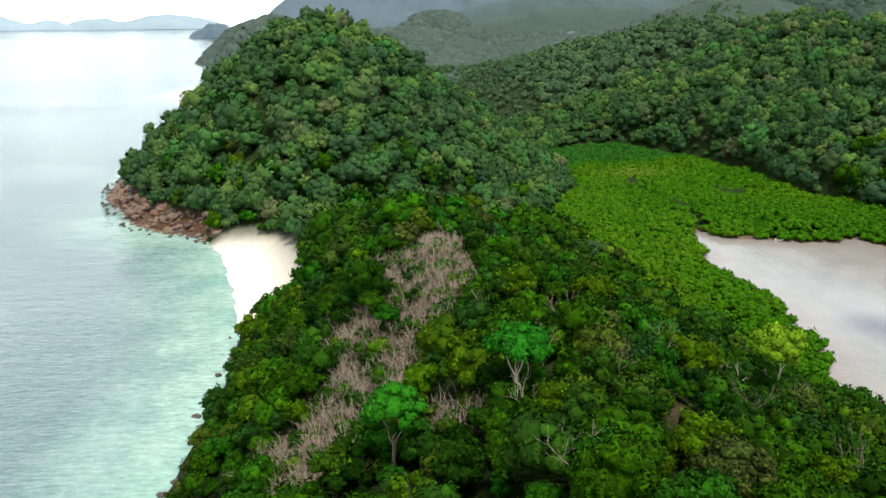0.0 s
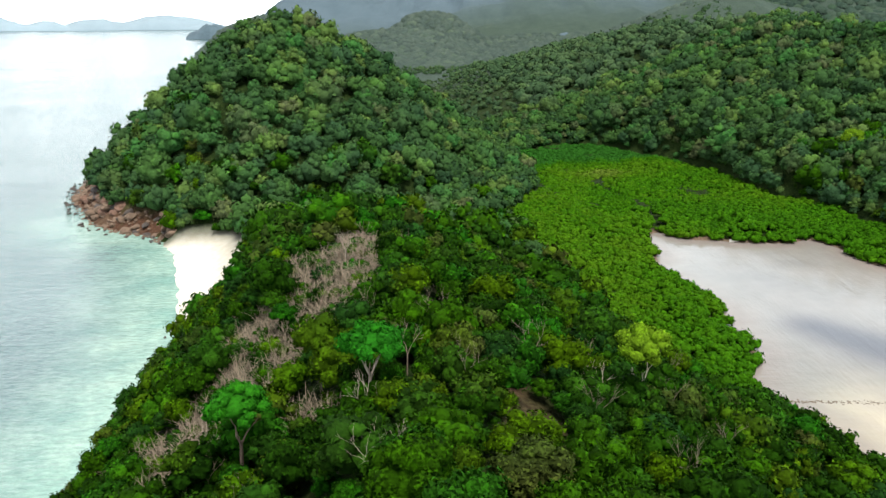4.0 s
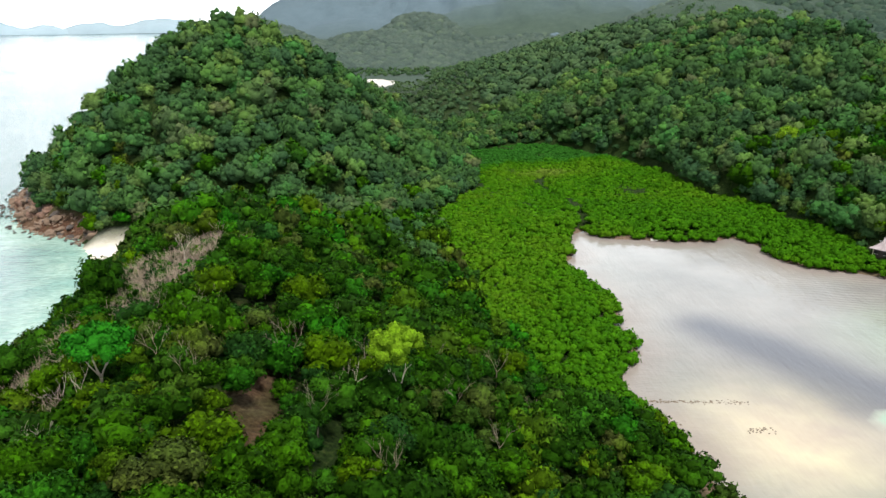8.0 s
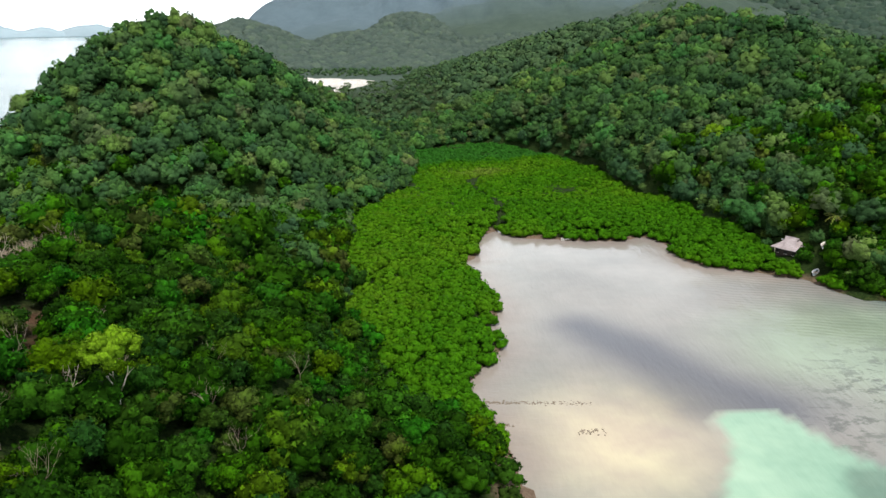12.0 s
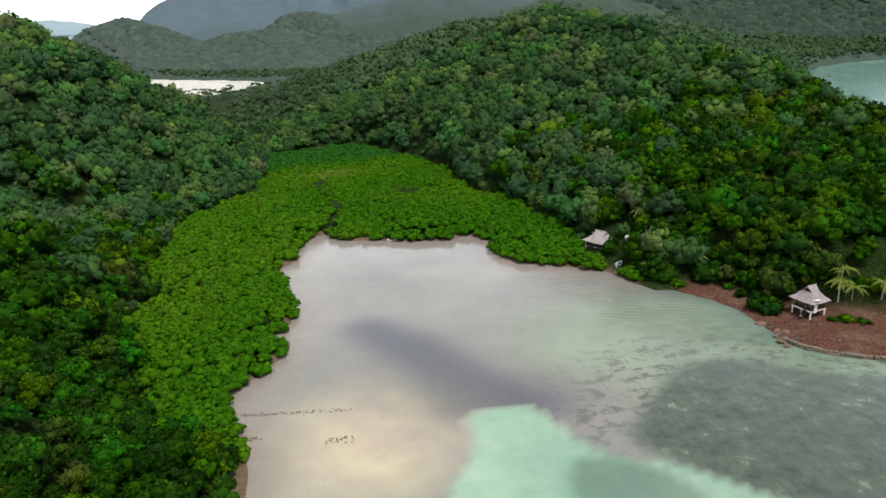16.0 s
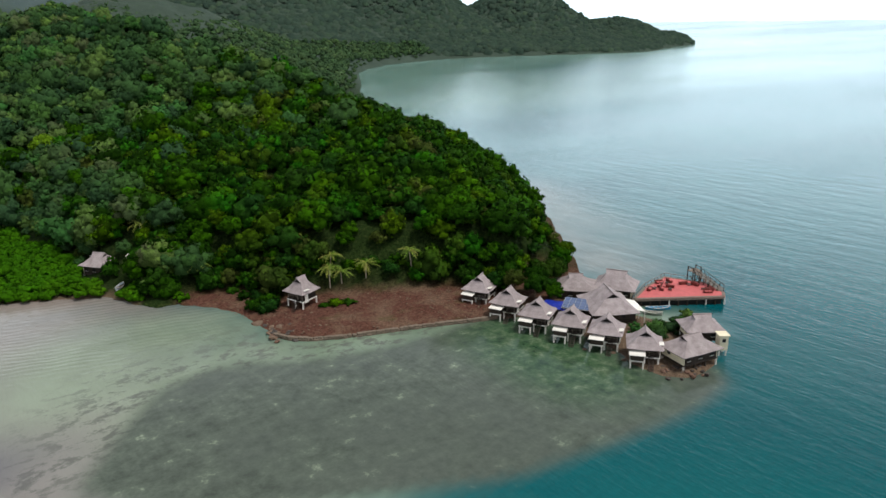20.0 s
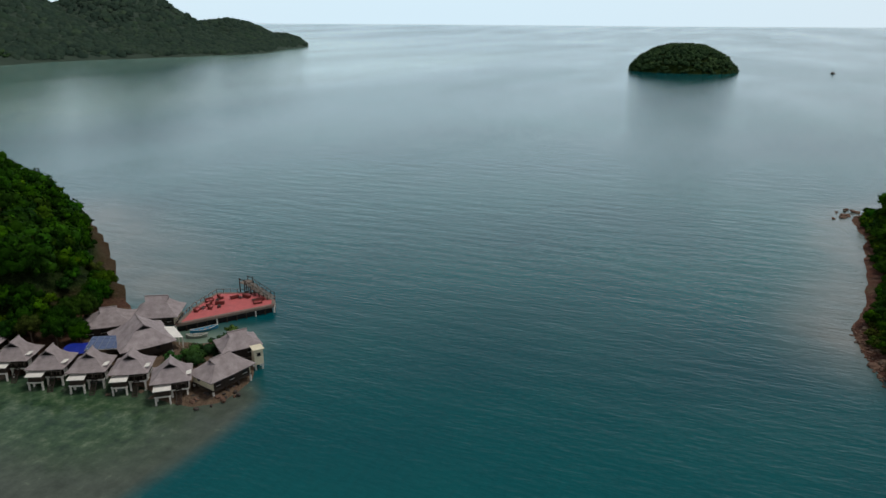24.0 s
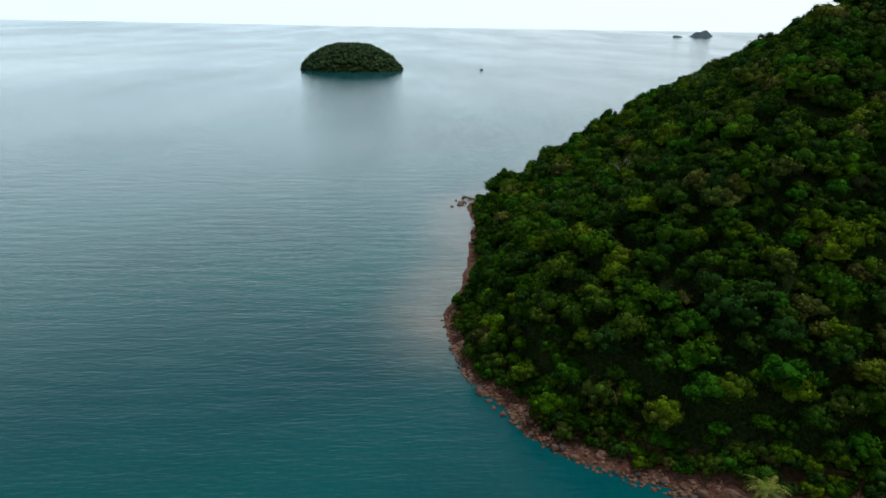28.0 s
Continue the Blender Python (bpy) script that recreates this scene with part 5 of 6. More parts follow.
for x, y, rz in TABLES[1:]:
    copy_thing(table, pose(x, y, 2.0, 0, 0, rz))
table.matrix_basis = pose(TABLES[0][0], TABLES[0][1], 2.0, 0, 0, TABLES[0][2])

# timber landing stage with raised walk
stage = thing("landing_stage", "weathered timber stage with a raised stair walk", "stage", "", (286.0, 81.0, 0), -14)
for x in (-1.1, 1.1):
    for k in range(6):
        part("pile", tube([(x, -4.0 + k * 1.5, -1.5), (x, -4.0 + k * 1.5, 2.5 + 0.42 * k)], [0.14, 0.12], 6), M_DARKWOOD_AND_SHADE, stage)
        part("brace", box(0.08, 2.2, 0.1, (x, -3.3 + k * 1.5, 0.9 + 0.25 * k), rx=45 if k % 2 else -45), M_DARKWOOD_AND_SHADE, stage)
for k in range(20):
    part("plank", box(2.4, 0.34, 0.06, (0, -4.2 + k * 0.42, 2.2 + 0.105 * k)), M_TIMBER, stage)
for x in (-1.1, 1.1):
    part("rail", box(0.09, 8.4, 0.09, (x, -0.2, 4.2), rx=14), M_DARKWOOD_AND_SHADE, stage)
    for k in range(7):
        part("rail_post", box(0.08, 0.08, 1.0, (x, -4.0 + k * 1.3, 2.75 + 0.325 * k)), M_DARKWOOD_AND_SHADE, stage)
part("platform", box(3.0, 2.2, 0.1, (0, 4.9, 4.35)), M_TIMBER, stage)
for x in (-1.3, 1.3):
    for y in (4.0, 5.8):
        part("post", box(0.18, 0.18, 7.2, (x, y, 1.9)), M_DARKWOOD_AND_SHADE, stage)
    part("cross_beam", box(0.12, 2.2, 0.14, (x, 4.9, 5.3)), M_DARKWOOD_AND_SHADE, stage)
for z in (0.8, 2.2, 3.4):
    part("cross_beam", box(2.8, 0.12, 0.16, (0, 4.0, z)), M_DARKWOOD_AND_SHADE, stage)


# ---- boats ----
def boat(label, length, width, mat, at, rz, group="boats"):
    root = thing("boat", label, "boat", group, at, rz)
    b = bmesh.new()
    rings = []
    for k in range(9):
        u = k / 8 * 2 - 1
        wv = width / 2 * (1 - abs(u) ** 2.6) + 0.04
        z = 0.55 + 0.35 * u * u
        rings.append([b.verts.new((u * length / 2, s * wv * q, zz)) for s, q, zz in ((-1, 1, z), (-1, 0.6, 0.02), (0, 0, -0.12), (1, 0.6, 0.02), (1, 1, z))])
    for a, c in zip(rings, rings[1:]):
        for i in range(4):
            b.faces.new((a[i], a[i + 1], c[i + 1], c[i]))
    bmesh.ops.recalc_face_normals(b, faces=b.faces[:])
    bmesh.ops.solidify(b, geom=b.faces[:], thickness=0.06)
    hull = part("hull", b, mat, root)
    for s in (-1, 1):
        part("gunwale", tube([(u / 6 * length / 2, s * (width / 2 * (1 - abs(u / 6) ** 2.6) + 0.04), 0.57 + 0.35 * (u / 6) ** 2) for u in range(-6, 7)], [0.05] * 13, 5), M_WHITE, hull)
    for u in (-0.3, 0.05, 0.4):
        part("thwart", box(0.28, width * 0.85, 0.06, (u * length / 2, 0, 0.45)), M_TIMBER, root)
    return root


boat("blue and white wooden boat moored beside the deck", 6.2, 1.3, M_BLUE, (267.2, 82.6, 0.05), -36)
boat("grey green dinghy moored near the hall", 4.6, 1.3, M_GREYBOAT, (263.8, 81.8, 0.05), -58)
boat("white boat drawn up by the mangroves", 5.0, 1.7, M_WHITE, (179.0, 186.6, float(plan([179.0], [186.6])["h"][0]) + 0.15), 55)
boat("pale blue boat drawn up on the mud", 4.6, 1.5, M_PALEBOAT, (173.6, 179.6, max(0.05, float(plan([173.6], [179.6])["h"][0]) + 0.1)), 50)
boat("small white boat at the mangrove edge", 3.6, 1.0, M_WHITE, (112.0, 219.4, 0.0), 10)
raft = thing("raft", "dark fishing raft far out on the bay", "raft", "", (1322, -159, 0.0), 20)
part("platform", box(9, 5, 0.5, (0, 0, 0.4), edge=0.1), M_DARKWOOD_AND_SHADE, raft)
part("cabin", box(4, 3, 2.0, (0, 0, 1.65), edge=0.1), M_TIMBER, raft)
west_house = long_house("shore_house", "small house with a pale grey roof among mangroves", 173.0, 193.0, 35, 6.0, 7.2, 2.8, 3.4, 4.6, 2.0, M_CREAM, base=0.0)
part("upper_roof", box(3.0, 2.6, 0.12, (1.0, 1.8, 5.6), ry=32, edge=0.02), M_ALU, west_house, "pale metal roof sheet")
west_shed = thing("shed", "brown thatched shed behind the house", "shed", "", (180.4, 193.2, 1.5), 20)
part("roof", raised(hip_roof(4.0, 3.6, 1.5, 1.4)[0], 2.0), M_TIMBER, west_shed)
for x in (-1.5, 1.5):
    for y in (-1.3, 1.3):
        part("post", tube([(x, y, -0.5), (x, y, 2.1)], [0.08, 0.08], 6), M_TIMBER, west_shed)


# ---- palms ----
def frond(bm, way, length, droop, rise):
    """A feathered palm leaf: an arched rib with many blades on both sides."""
    w = Vector((math.cos(way), math.sin(way), 0))
    side = Vector((-w.y, w.x, 0))
    pts = [w * length * u + Vector((0, 0, rise * u - droop * u * u)) * length for u in (i / 7 for i in range(8))]
    for i in range(7):
        a, b = pts[i], pts[i + 1]
        span = length * 0.21 * math.sin(math.pi * (0.14 + 0.8 * (i + 0.5) / 7))
        for s in (-1, 1):
            for j in (0.1, 0.6):
                p = a.lerp(b, j)
                q = a.lerp(b, j + 0.34)
                tip = p.lerp(q, 1.6) + side * s * span - Vector((0, 0, span * 0.45))
                bm.faces.new([bm.verts.new(x) for x in (p, q, tip)])


def palm(height, seed):
    r = random.Random(seed)
    root = thing("palm", "coconut palm with drooping yellow-green fronds", "palm", "palms by the shore")
    lean = r.uniform(-0.6, 0.6)
    part("trunk", tube([(0, 0, -0.3), (lean * 0.3, 0.1, height * 0.4), (lean, 0.2, height)], [0.2, 0.15, 0.12], 7), M_PALETRUNK, root)
    for k in range(15):
        b = bmesh.new()
        frond(b, k * 2.4 + r.uniform(-0.2, 0.2), r.uniform(3.0, 3.8), r.uniform(0.5, 0.95), r.uniform(0.25, 0.85))
        b.transform(Matrix.Translation((lean, 0.2, height)))
        part("frond", b, M_PALM, root)
    return root


def ground_z(x, y):
    return float(plan([x], [y])["h"][0])


palm_kinds = [palm(4.6, 1), palm(5.6, 2), palm(3.6, 3)]
PALMS = [(190.6, 167.0), (213.0, 141.0), (216.2, 140.6), (222.0, 138.4), (233.0, 133.6), (178.4, 199.0), (183.4, 190.6), (215.0, 144.0), (-47.5, 218), (-44, 210), (-50, 224), (250.5, -96.5)]
spots = [pose(x, y, ground_z(x, y), 0, 0, 37 * n) for n, (x, y) in enumerate(PALMS)]
for n in range(3, len(spots)):
    copy_thing(palm_kinds[n % 3], spots[n])
for n in range(3):
    palm_kinds[n].matrix_basis = spots[n]

# far palm grove by the second beach
tv, tf = [], []
for k in range(150):
    x, y = rnd.uniform(-95, 70), rnd.uniform(640, 830)
    p = plan([x], [y])
    if p["main"][0] < 4:
        continue
    h, z = rnd.uniform(5, 9), float(p["h"][0])
    for i in range(11):
        a = i * 0.571 + k
        L, dr = rnd.uniform(3.0, 4.2), rnd.uniform(-0.4, 0.6)
        w, s = np.array([math.cos(a), math.sin(a), 0]), np.array([-math.sin(a), math.cos(a), 0])
        c = np.array([x, y, z + h])
        n0 = len(tv)
        tv += [c, c + w * L * 0.55 + s * 0.7 + [0, 0, dr * 2], c + w * L + [0, 0, dr * 2 - 1.6], c + w * L * 0.55 - s * 0.7 + [0, 0, dr * 2]]
        tf += [[n0, n0 + 1, n0 + 2], [n0, n0 + 2, n0 + 3]]
    n0 = len(tv)
    tv += [np.array([x - 0.25, y, z]), np.array([x + 0.25, y, z]), np.array([x, y + 0.25, z + h])]
    tf.append([n0, n0 + 1, n0 + 2])
grove = new("palm_grove", mesh_from("palm_grove", np.array(tv), np.array(tf), M_HAZED_FAR))
tagged(grove, "distant grove of coconut palms by the far beach", "palms", kind="stuff")


# ---- rocks ----
def boulder_mesh(seed):
    r = np.random.default_rng(seed)
    b = bmesh.new()
    bmesh.ops.create_icosphere(b, subdivisions=2, radius=1)
    for q in b.verts:
        n = noise.noise(q.co * 1.1 + Vector((seed * 3.1, 0, 0))) * 0.5 + noise.noise(q.co * 2.7 + Vector((0, seed * 1.7, 0))) * 0.2
        q.co *= 1 + n
    for ax in range(4):
        d = Vector(r.normal(size=3)).normalized()
        for q in b.verts:
            k = q.co.dot(d) - 0.72
            if k > 0:
                q.co -= d * k * 0.85
    me = bpy.data.meshes.new("boulder")
    b.to_mesh(me)
    b.free()
    return me


ROCKS = {}
for key, mat in (("red", M_ROCK), ("tan", M_TANROCK), ("dark", M_DARKROCK)):
    ROCKS[key] = [boulder_mesh(s) for s in range(4)]
    for me in ROCKS[key]:
        me.materials.append(mat)
ROCK_LABEL = {"red": "red-brown weathered shore boulder", "tan": "tan weathered shore boulder", "dark": "dark wet boulder at the waterline"}


def boulder(key, x, y, z, s, flat=0.7):
    ob = new("boulder", ROCKS[key][rnd.randrange(4)])
    ob.matrix_basis = pose(x, y, z, rnd.uniform(-20, 20), rnd.uniform(-20, 20), rnd.uniform(0, 360)) @ Matrix.Diagonal((s * rnd.uniform(0.8, 1.3), s * rnd.uniform(0.7, 1.1), s * flat, 1))
    return tagged(ob, ROCK_LABEL[key], "boulder", "shore boulders")


def along(line, a, b, step):
    """Points every step metres along a stretch of an outline."""
    pts, got, rest = [Vector(p) for p in line[a:b]], [], 0.0
    for p, q in zip(pts, pts[1:]):
        L = (q - p).length
        while rest < L:
            got.append((p.lerp(q, rest / L), (q - p).normalized()))
            rest += step
        rest -= L
    return got


def small_rocks(name, label, spots, mat):
    """Cobbles too many to count, joined."""
    vs, fs, n = [], [], 0
    g = np.random.default_rng(5)
    for x, y, z, s in spots:
        v = ICO_V * (1 + g.uniform(-0.3, 0.25, (len(ICO_V), 1))) * s * np.array([1.2, 0.9, 0.65])
        a = g.uniform(0, 6.28)
        v = np.stack([v[:, 0] * math.cos(a) - v[:, 1] * math.sin(a) + x, v[:, 0] * math.sin(a) + v[:, 1] * math.cos(a) + y, v[:, 2] + z], 1)
        vs.append(v), fs.append(ICO_F + n)
        n += len(v)
    return tagged(new(name, mesh_from(name, np.concatenate(vs), np.concatenate(fs), mat)), label, "rocks", kind="stuff")


cobbles = []
for p, w in along(SOUTH, 0, 11, 1.0):
    inward = Vector((w.y, -w.x)) * (1 if sdf([p.x + w.y], [p.y - w.x], SOUTH_LINE)[0] > sdf([p.x - w.y], [p.y + w.x], SOUTH_LINE)[0] else -1)
    for _ in range(9):
        q = p + inward * rnd.uniform(-1.2, 5.0) + w * rnd.uniform(-1, 1)
        cobbles.append((q.x, q.y, max(0.0, ground_z(q.x, q.y)) + 0.05, rnd.uniform(0.18, 0.5)))
    if rnd.random() < 0.42:
        q = p + inward * rnd.uniform(-0.8, 3.6)
        boulder(rnd.choice(["red", "red", "tan", "dark"]), q.x, q.y, max(0.05, ground_z(q.x, q.y)) + 0.1, rnd.uniform(0.5, 1.15))
small_rocks("cobble_shore", "red-brown cobbles along the rocky shore", cobbles, M_ROCK)

west_cobbles = []
for p, w in along(WEST, 11, 17, 1.5):
    inward = Vector((w.y, -w.x))
    inward = inward if sdf([p.x + inward.x * 3], [p.y + inward.y * 3], MAIN_LINE)[0] > 0 else -inward
    for _ in range(5):
        q = p + inward * rnd.uniform(-3.5, 6.5) + w * rnd.uniform(-1, 1)
        west_cobbles.append((q.x, q.y, max(0.0, ground_z(q.x, q.y)), rnd.uniform(0.35, 0.9)))
    for _ in range(1):
        q = p + inward * rnd.uniform(-1.0, 6.5) + w * rnd.uniform(-1, 1)
        boulder(rnd.choice(["red", "tan", "tan", "dark"]), q.x, q.y, max(0.1, ground_z(q.x, q.y)) + 0.1, rnd.uniform(1.0, 3.0), 0.6)
    if rnd.random() < 0.5:
        q = p - inward * rnd.uniform(2.0, 7.0)
        boulder("dark", q.x, q.y, 0.1, rnd.uniform(0.5, 1.2), 0.55)
small_rocks("headland_cobbles", "tan and brown rocks round the headland", west_cobbles, M_TANROCK)
for p, w in along(WEST, 4, 8, 3.2):
    q = p + Vector((rnd.uniform(-3, 1), rnd.uniform(-1, 1)))
    boulder("dark", q.x, q.y, 0.1, rnd.uniform(0.4, 1.0), 0.6)

bars = []
for k in range(150):
    u = rnd.random()
    bars.append((76 + 22 * u, 116.2 - 1.2 * u + rnd.gauss(0, 0.35), 0.0, rnd.uniform(0.09, 0.22) * (1.3 - 0.6 * u)))
for k in range(70):
    bars.append((78.5 + abs(rnd.gauss(0, 1.6)), 108.2 + rnd.gauss(0, 0.4), 0.0, rnd.uniform(0.15, 0.35)))
for k in range(40):
    bars.append((95 + rnd.gauss(0, 1.3), 105.4 + rnd.gauss(0, 0.6), 0.0, rnd.uniform(0.1, 0.22)))
small_rocks("rock_bar", "thin lines of dark rocks breaking the shallow lagoon", bars, M_STONE)
scree = [(rnd.uniform(188, 240), rnd.uniform(100, 150), 0, 0) for _ in range(520)]
keepers = []
for x, y, _, _ in scree:
    p = plan([x], [y])
    if p["beach"][0] > 1 and p["main"][0] > -1:
        keepers.append((x, y, float(p["h"][0]) + 0.05, rnd.uniform(0.1, 0.32)))
small_rocks("beach_stones", "scattered pale stones on the red beach", keepers, M_TANROCK)
rubble = [(71.5 + rnd.gauss(0, 2.0), 89 + rnd.gauss(0, 2.4), 1.6 + rnd.uniform(-0.2, 0.6), rnd.uniform(0.2, 0.5)) for _ in range(120)]
small_rocks("rubble_heap", "heap of pale rubble between the trees", rubble, plain("pale_rubble", (0.5, 0.44, 0.37), 0.9, 0.3, 1.0))
for k in range(56):
    boulder(rnd.choice(["red", "dark", "dark"]), 244.0 + rnd.gauss(0, 2.4), 62.4 + rnd.gauss(0, 2.4), rnd.uniform(0.1, 0.5), rnd.uniform(0.3, 0.65))
for k in range(24):
    boulder(rnd.choice(["dark", "tan", "red"]), 192.6 + rnd.gauss(0, 2.0), 129.5 + rnd.gauss(0, 2.6), rnd.uniform(0.1, 0.35), rnd.uniform(0.5, 1.2), 0.4)
for k in range(14):
    boulder(rnd.choice(["dark", "dark", "tan"]), 240.5 + rnd.gauss(0, 2.5), 76 + rnd.uniform(-6, 26), 0.0, rnd.uniform(0.3, 0.7), 0.6)

# curved sea wall, stone by stone
wall = thing("sea_wall", "low curved wall of rough stones along the beach", "wall")
stone = [box(1.15, 0.75, 0.75, edge=0.12), box(0.9, 0.7, 0.65, edge=0.14), box(1.3, 0.8, 0.7, edge=0.1)]
stone_meshes = []
for b in stone:
    for q in b.verts:
        q.co += Vector((rnd.uniform(-0.07, 0.07), rnd.uniform(-0.07, 0.07), rnd.uniform(-0.05, 0.05)))
    me = bpy.data.meshes.new("stone")
    b.to_mesh(me)
    b.free()
    me.materials.append(M_STONE)
    stone_meshes.append(me)
WALL_LINE = [(191.5, 128.0), (193.0, 124.5), (196.4, 121.2), (201.0, 118.4), (207.2, 115.6), (213.2, 113.2), (219.5, 110.6), (225.0, 108.0), (230.0, 105.6), (234.6, 103.8)]
for p, w in along(WALL_LINE, 0, 10, 1.05):
    for k in range(2):
        ob = new("stone", stone_meshes[rnd.randrange(3)])
        ob.parent = wall
        ob.matrix_basis = pose(p.x + rnd.uniform(-0.1, 0.1), p.y + rnd.uniform(-0.12, 0.12), 0.05 + 0.5 * k, rnd.uniform(-6, 6), rnd.uniform(-6, 6), math.degrees(math.atan2(w.y, w.x)) + rnd.uniform(-8, 8))

# ---- bushes on the beach, round the huts and at the mangrove edge ----
BUSH_KINDS = [crown(rng, 9, 330, 0.085, 0.8) for _ in range(3)]


def bush(x, y, r, tall=1.0, mat=None, label="rounded green bush on the red beach"):
    v, f, nn = BUSH_KINDS[rnd.randrange(3)]
    ob = new("bush", mesh_from("bush", v * np.array([r, r, r * tall]), f, mat or M_BRIGHT, dict(tint=np.full(len(v), rnd.uniform(0.3, 0.62))), normals=nn))
    ob.matrix_basis = pose(x, y, max(0.2, ground_z(x, y)) + r * tall * 0.3, 0, 0, rnd.uniform(0, 360))
    return tagged(ob, label, "bush", "shore bushes")


for x, y, r, t in ((209.5, 133.0, 2.4, 0.5), (212.5, 131.5, 2.2, 0.5), (206.8, 133.8, 1.6, 0.5), (196.5, 141.0, 3.0, 1.0), (194.0, 144.2, 2.7, 1.0), (198.2, 144.6, 2.8, 1.1),
                   (194.4, 157.4, 1.8, 0.9), (198.0, 148.4, 2.8, 1.0), (201.5, 150.6, 2.6, 1.1), (195.6, 152.4, 2.2, 0.9),
                   (176.6, 174.4, 2.7, 0.9), (178.4, 171.0, 2.8, 0.9), (180.6, 175.0, 2.8, 0.9), (179.4, 167.6, 2.6, 0.9), (182.2, 165.4, 2.6, 0.9), (183.2, 162.2, 2.0, 0.8), (173.8, 172.4, 2.3, 0.8)):
    bush(x, y, r, t, M_MANGROVE if x < 192 else M_FOREST)
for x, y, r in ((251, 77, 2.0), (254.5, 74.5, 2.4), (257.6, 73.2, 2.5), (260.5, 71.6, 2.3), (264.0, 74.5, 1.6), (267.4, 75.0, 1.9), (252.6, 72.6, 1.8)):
    bush(x, y, r * 1.15, 1.0, M_HAZED_HILL, "leafy bush between the stilt houses")
for k in range(26):
    u = k / 25
    x, y = 205 + 36 * u + rnd.uniform(-1, 1), 151 - 20 * u + rnd.uniform(-1.2, 1.2)
    bush(x, y, rnd.uniform(1.3, 2.3), rnd.uniform(0.8, 1.1), M_FOREST, "leafy shrub along the back of the beach")
TREE_SPOTS = [(249.5, 114.5, 2.6), (257.5, 106.5, 3.4), (250.0, 101.0, 2.6), (247.5, 103.5, 3.0), (250.6, 106.5, 3.4), (246.0, 109.5, 3.0), (249.0, 99.0, 2.4), (254.5, 107.5, 3.2), (260, 108, 3.2), (243.6, 113.0, 2.6), (266, 112, 3.4), (272, 116, 3.2)]
for n, (x, y, r) in enumerate(TREE_SPOTS):
    ob = copy_thing(TREES[n % 7], Matrix.Identity(4))
    ob.matrix_basis = Matrix.Translation((x, y, ground_z(x, y) + r * 1.5)) @ pose(0, 0, 0, 0, 0, 50 * n) @ Matrix.Diagonal((r, r, r, 1))
    tagged(ob, "leafy green tree among the resort buildings", "tree", "trees by the huts")


# ---- dead scrub and bare trees on the ridge ----
sv, sf = [], []
bx_, by_ = jitter_grid(-40, 20, 36, 140, 1.25, rng)
mask = brush_mask(bx_, by_) > 0.38
bx_, by_ = bx_[mask], by_[mask]
bz_ = plan(bx_, by_)["h"]
g = np.random.default_rng(3)
for x, y, z in zip(bx_, by_, bz_):
    tall = g.uniform(0.6, 2.2)
    for _ in range(22):
        a, t = g.uniform(0, 6.28), g.uniform(0.1, 1.3)
        L = g.uniform(0.5, 1.8) * tall
        d = np.array([math.cos(a) * t, math.sin(a) * t, 1.0])
        d /= np.linalg.norm(d)
        s = np.array([-math.sin(a), math.cos(a), 0]) * 0.035
        p = np.array([x, y, z]) + g.uniform(-0.6, 0.6, 3) * [1, 1, 0.2]
        q = p + d * L * 0.6
        e = q + (d + np.array([math.cos(a), math.sin(a), -0.6]) * 0.5) * L * 0.4
        n0 = len(sv)
        sv += [p - s, p + s, q + s * 0.8, q - s * 0.8, e]
        sf += [[n0, n0 + 1, n0 + 2], [n0, n0 + 2, n0 + 3], [n0 + 3, n0 + 2, n0 + 4]]
for k in range(170):
    q = rnd.randrange(len(bx_))
    bush(float(bx_[q]), float(by_[q]), rnd.uniform(1.0, 2.3), 0.9, M_FOREST, "small green bush standing in the dead scrub")
scrub = new("dead_scrub", mesh_from("dead_scrub", np.array(sv), np.array(sf), M_DEAD))
tagged(scrub, "grey-brown leafless scrub over the ridge", "scrub", kind="stuff")


def bare_tree(x, y, h, r, label, mat, depth=3):
    root = thing("bare_tree", label, "tree", "bare trees", (x, y, ground_z(x, y)))
    b = bmesh.new()
    tube([(0, 0, -0.5), (0.1, 0.05, h * 0.45)], [r, r * 0.8], 6, b)
    part("trunk", b, mat, root)
    for k in range(3):
        b = bmesh.new()
        a = k * 2.1 + rnd.uniform(-0.4, 0.4)
        limb(b, (0.1, 0.05, h * 0.42), (math.cos(a) * 0.7, math.sin(a) * 0.7, 1.2), h * 0.3, r * 0.5, depth)
        part("limb", b, mat, root)
    return root


for x, y, h in ((4.5, 57.5, 6.5), (6.5, 45.0, 7), (-4.0, 112.0, 6), (29.0, 67.0, 6), (-14, 64, 5), (13, 97, 5), (-24, 60, 4)):
    bare_tree(x, y, h, 0.10, "bare pale dead tree standing above the scrub", M_PALETRUNK)
for x, y, h in ((372, -128, 11), (330, -95, 8.5)):
    bare_tree(x, y, h, 0.11, "bare pale tree on the dark wooded slope", M_PALETRUNK)

for x, y, h in ((22, 70, 7), (11, 76, 6.5), (41, 76, 6.5), (24, 84, 6), (2, 84, 6), (-10, 88, 4), (-16, 78, 4), (34, 52, 6.5), (48, 96, 6), (-26, 74, 3.6), (-30, 88, 3.6), (-24, 102, 3.4), (-12, 58, 5), (-6, 50, 5.5), (14, 60, 6), (27, 58, 6.5), (30, 78, 6), (38, 88, 6), (46, 70, 6), (52, 84, 5.5), (8, 68, 6), (-2, 126, 4.5), (6, 116, 5), (56, 108, 5)):
    bare_tree(x, y, h, 0.09, "leafless grey shrub among the green crowns", M_DEAD, 3)
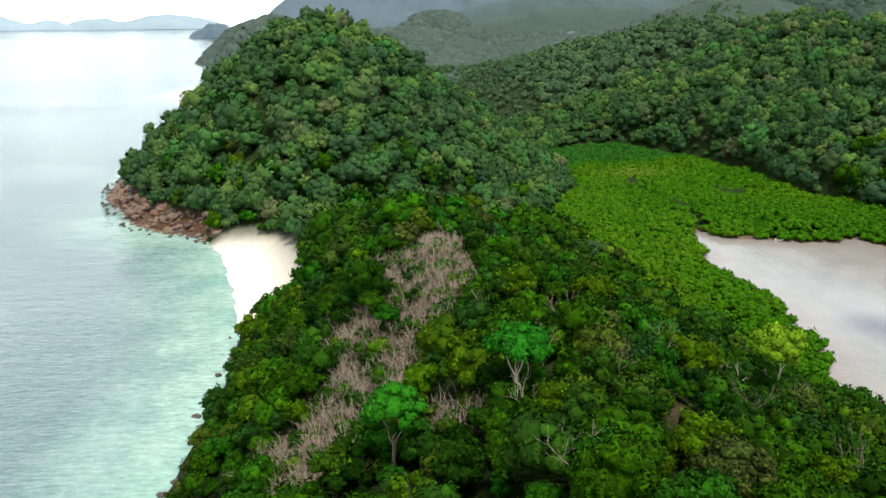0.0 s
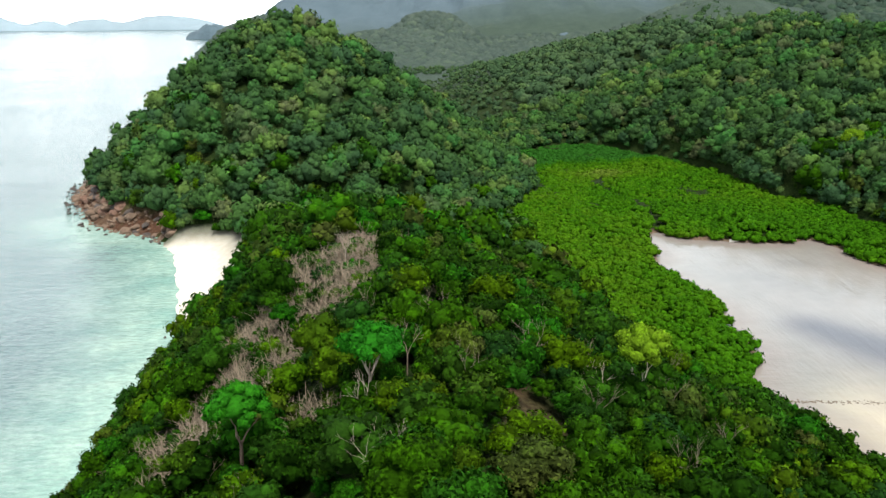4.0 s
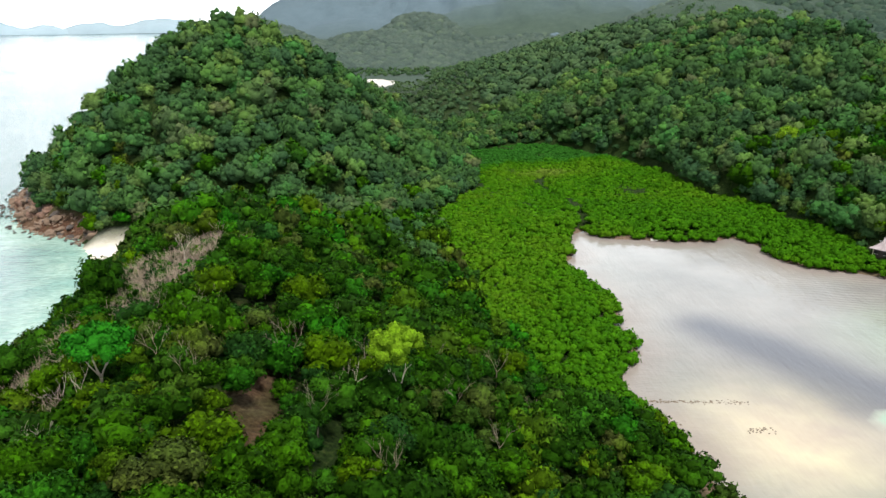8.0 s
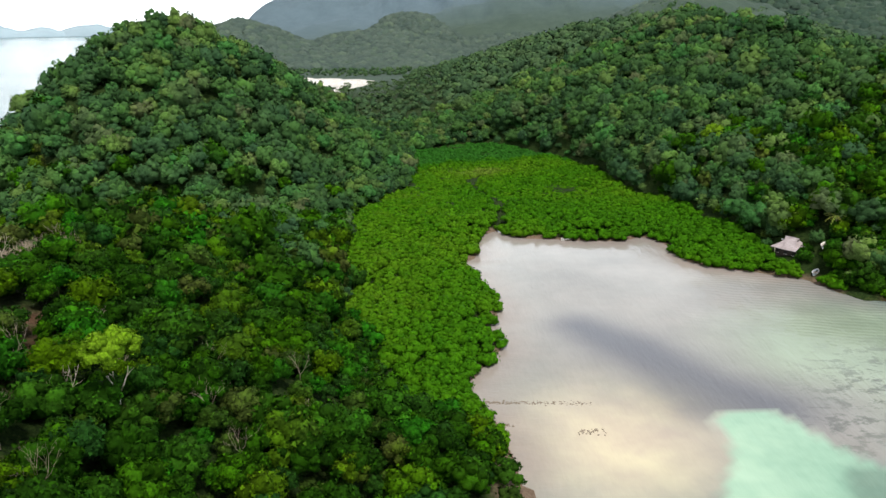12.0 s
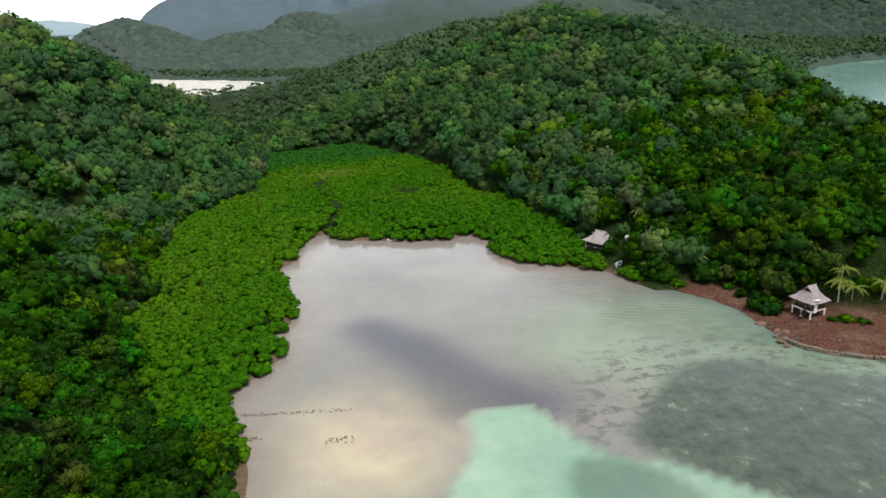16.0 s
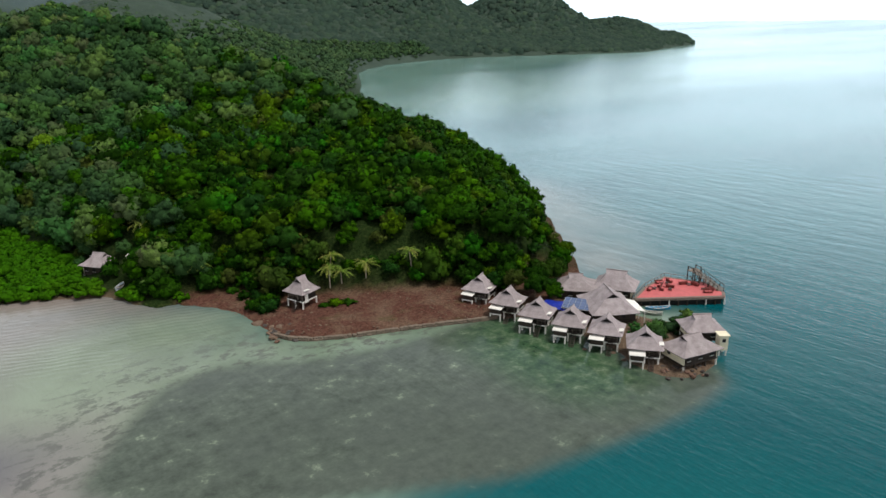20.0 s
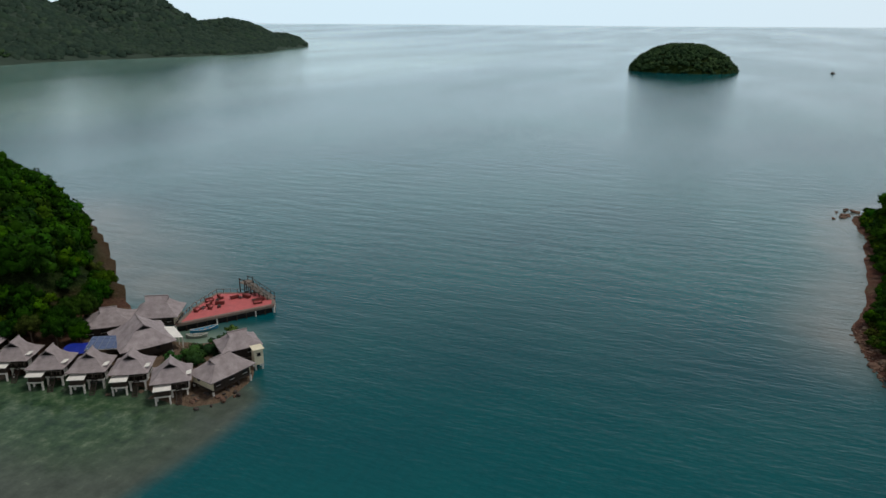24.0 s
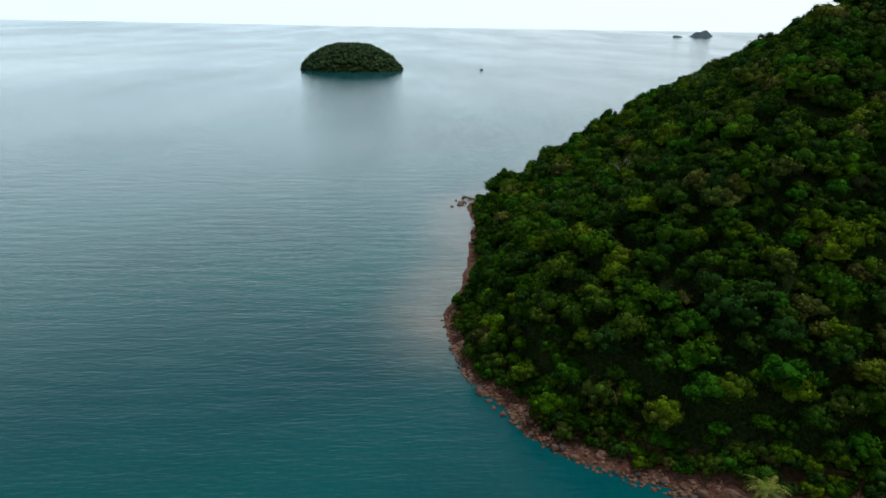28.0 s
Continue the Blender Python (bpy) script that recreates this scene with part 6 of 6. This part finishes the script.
for k in range(16):
    boulder(rnd.choice(["red", "red", "tan"]), 437 + rnd.gauss(0, 4.5), -67 + rnd.gauss(0, 2.2), 0.2, rnd.uniform(0.6, 1.5), 0.4)

# landmark trees
def landmark(x, y, top, r, mat, label, pale=True, flat=0.7):
    z = ground_z(x, y)
    root = thing("tree", label, "tree", "", (x, y, z))
    b = bmesh.new()
    h = top - z - r * 0.6
    tube([(0, 0, -0.5), (0.3, 0.2, h * 0.55)], [0.24, 0.17], 7, b)
    for k in range(3):
        a = k * 2.1 + 0.4
        limb(b, (0.3, 0.2, h * 0.5), (math.cos(a) * 0.7, math.sin(a) * 0.7, 1.2), min(h * 0.36, r * 0.6), 0.11, 1, 0.4)
    part("trunk", b, M_PALETRUNK if pale else M_TRUNK, root)
    v, f, nn = crown(rng, 22, 1900, 0.055, flat, 0.30)
    c = part("crown", mesh_from("crown", v * r, f, mat, normals=nn), None, root)
    c.matrix_basis = pose(0.3, 0.2, h)
    return root


landmark(4.1, 62.7, 41.0, 3.6, M_EMERALD, "emerald green dome-crowned tree on the ridge", flat=0.55)
landmark(34.0, 67.8, 37.6, 3.2, M_LIME, "yellow-green tree with a pale forked trunk")
landmark(178.6, 271.9, 29.0, 5.2, M_LIME, "bright yellow-green tree on the dark hillside")
landmark(63, 92, 12.5, 3.6, M_BRIGHT, "bright green tree above the lagoon edge", False)
landmark(-8.5, 58, 36.4, 3.2, M_EMERALD, "deep green dome-crowned tree on the ridge", False)
landmark(-20, 45, 32.0, 2.8, M_BRIGHT, "bright green tree beside the dead scrub", False)


# ---- distant islands ----
def far_island(label, x, y, length, depth, height, rz, mat, seed):
    b = bmesh.new()
    bmesh.ops.create_grid(b, x_segments=40, y_segments=12, size=1)
    base = float(62 * smooth(1500, 5200, math.hypot(x - 100, y)) * smooth(1200, 4700, math.hypot(x - 100, y)))
    for q in b.verts:
        e = max(0.0, 1 - q.co.x ** 2) ** 0.6 * max(0.0, 1 - q.co.y ** 2) ** 0.6
        n = 0.62 + 0.5 * noise.noise(Vector((q.co.x * 1.8 + seed, q.co.y, 0))) + 0.16 * noise.noise(Vector((q.co.x * 9 + seed, q.co.y * 5, 3)))
        q.co = Vector((q.co.x * length / 2, q.co.y * depth / 2, e * n * height - 1.5))
    ob = new("far_island", bpy.data.meshes.new("far_island"))
    b.to_mesh(ob.data)
    b.free()
    ob.data.materials.append(mat)
    ob.data.polygons.foreach_set("use_smooth", np.ones(len(ob.data.polygons), bool))
    ob.matrix_basis = pose(x, y, base, 0, 0, rz)
    return tagged(ob, label, "island", "far islands")


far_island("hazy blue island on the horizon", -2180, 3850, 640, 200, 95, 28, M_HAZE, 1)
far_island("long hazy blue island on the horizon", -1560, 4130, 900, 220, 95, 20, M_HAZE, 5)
far_island("wooded cape far along the coast", -930, 3180, 210, 160, 70, 15, M_HAZED_RANGE, 9)
far_island("small dark islet far out on the bay", 3720, -1480, 105, 80, 36, -60, M_HAZED_RANGE, 3)
far_island("tiny dark islet far out on the bay", 3640, -1330, 40, 40, 13, -60, M_HAZED_RANGE, 7)
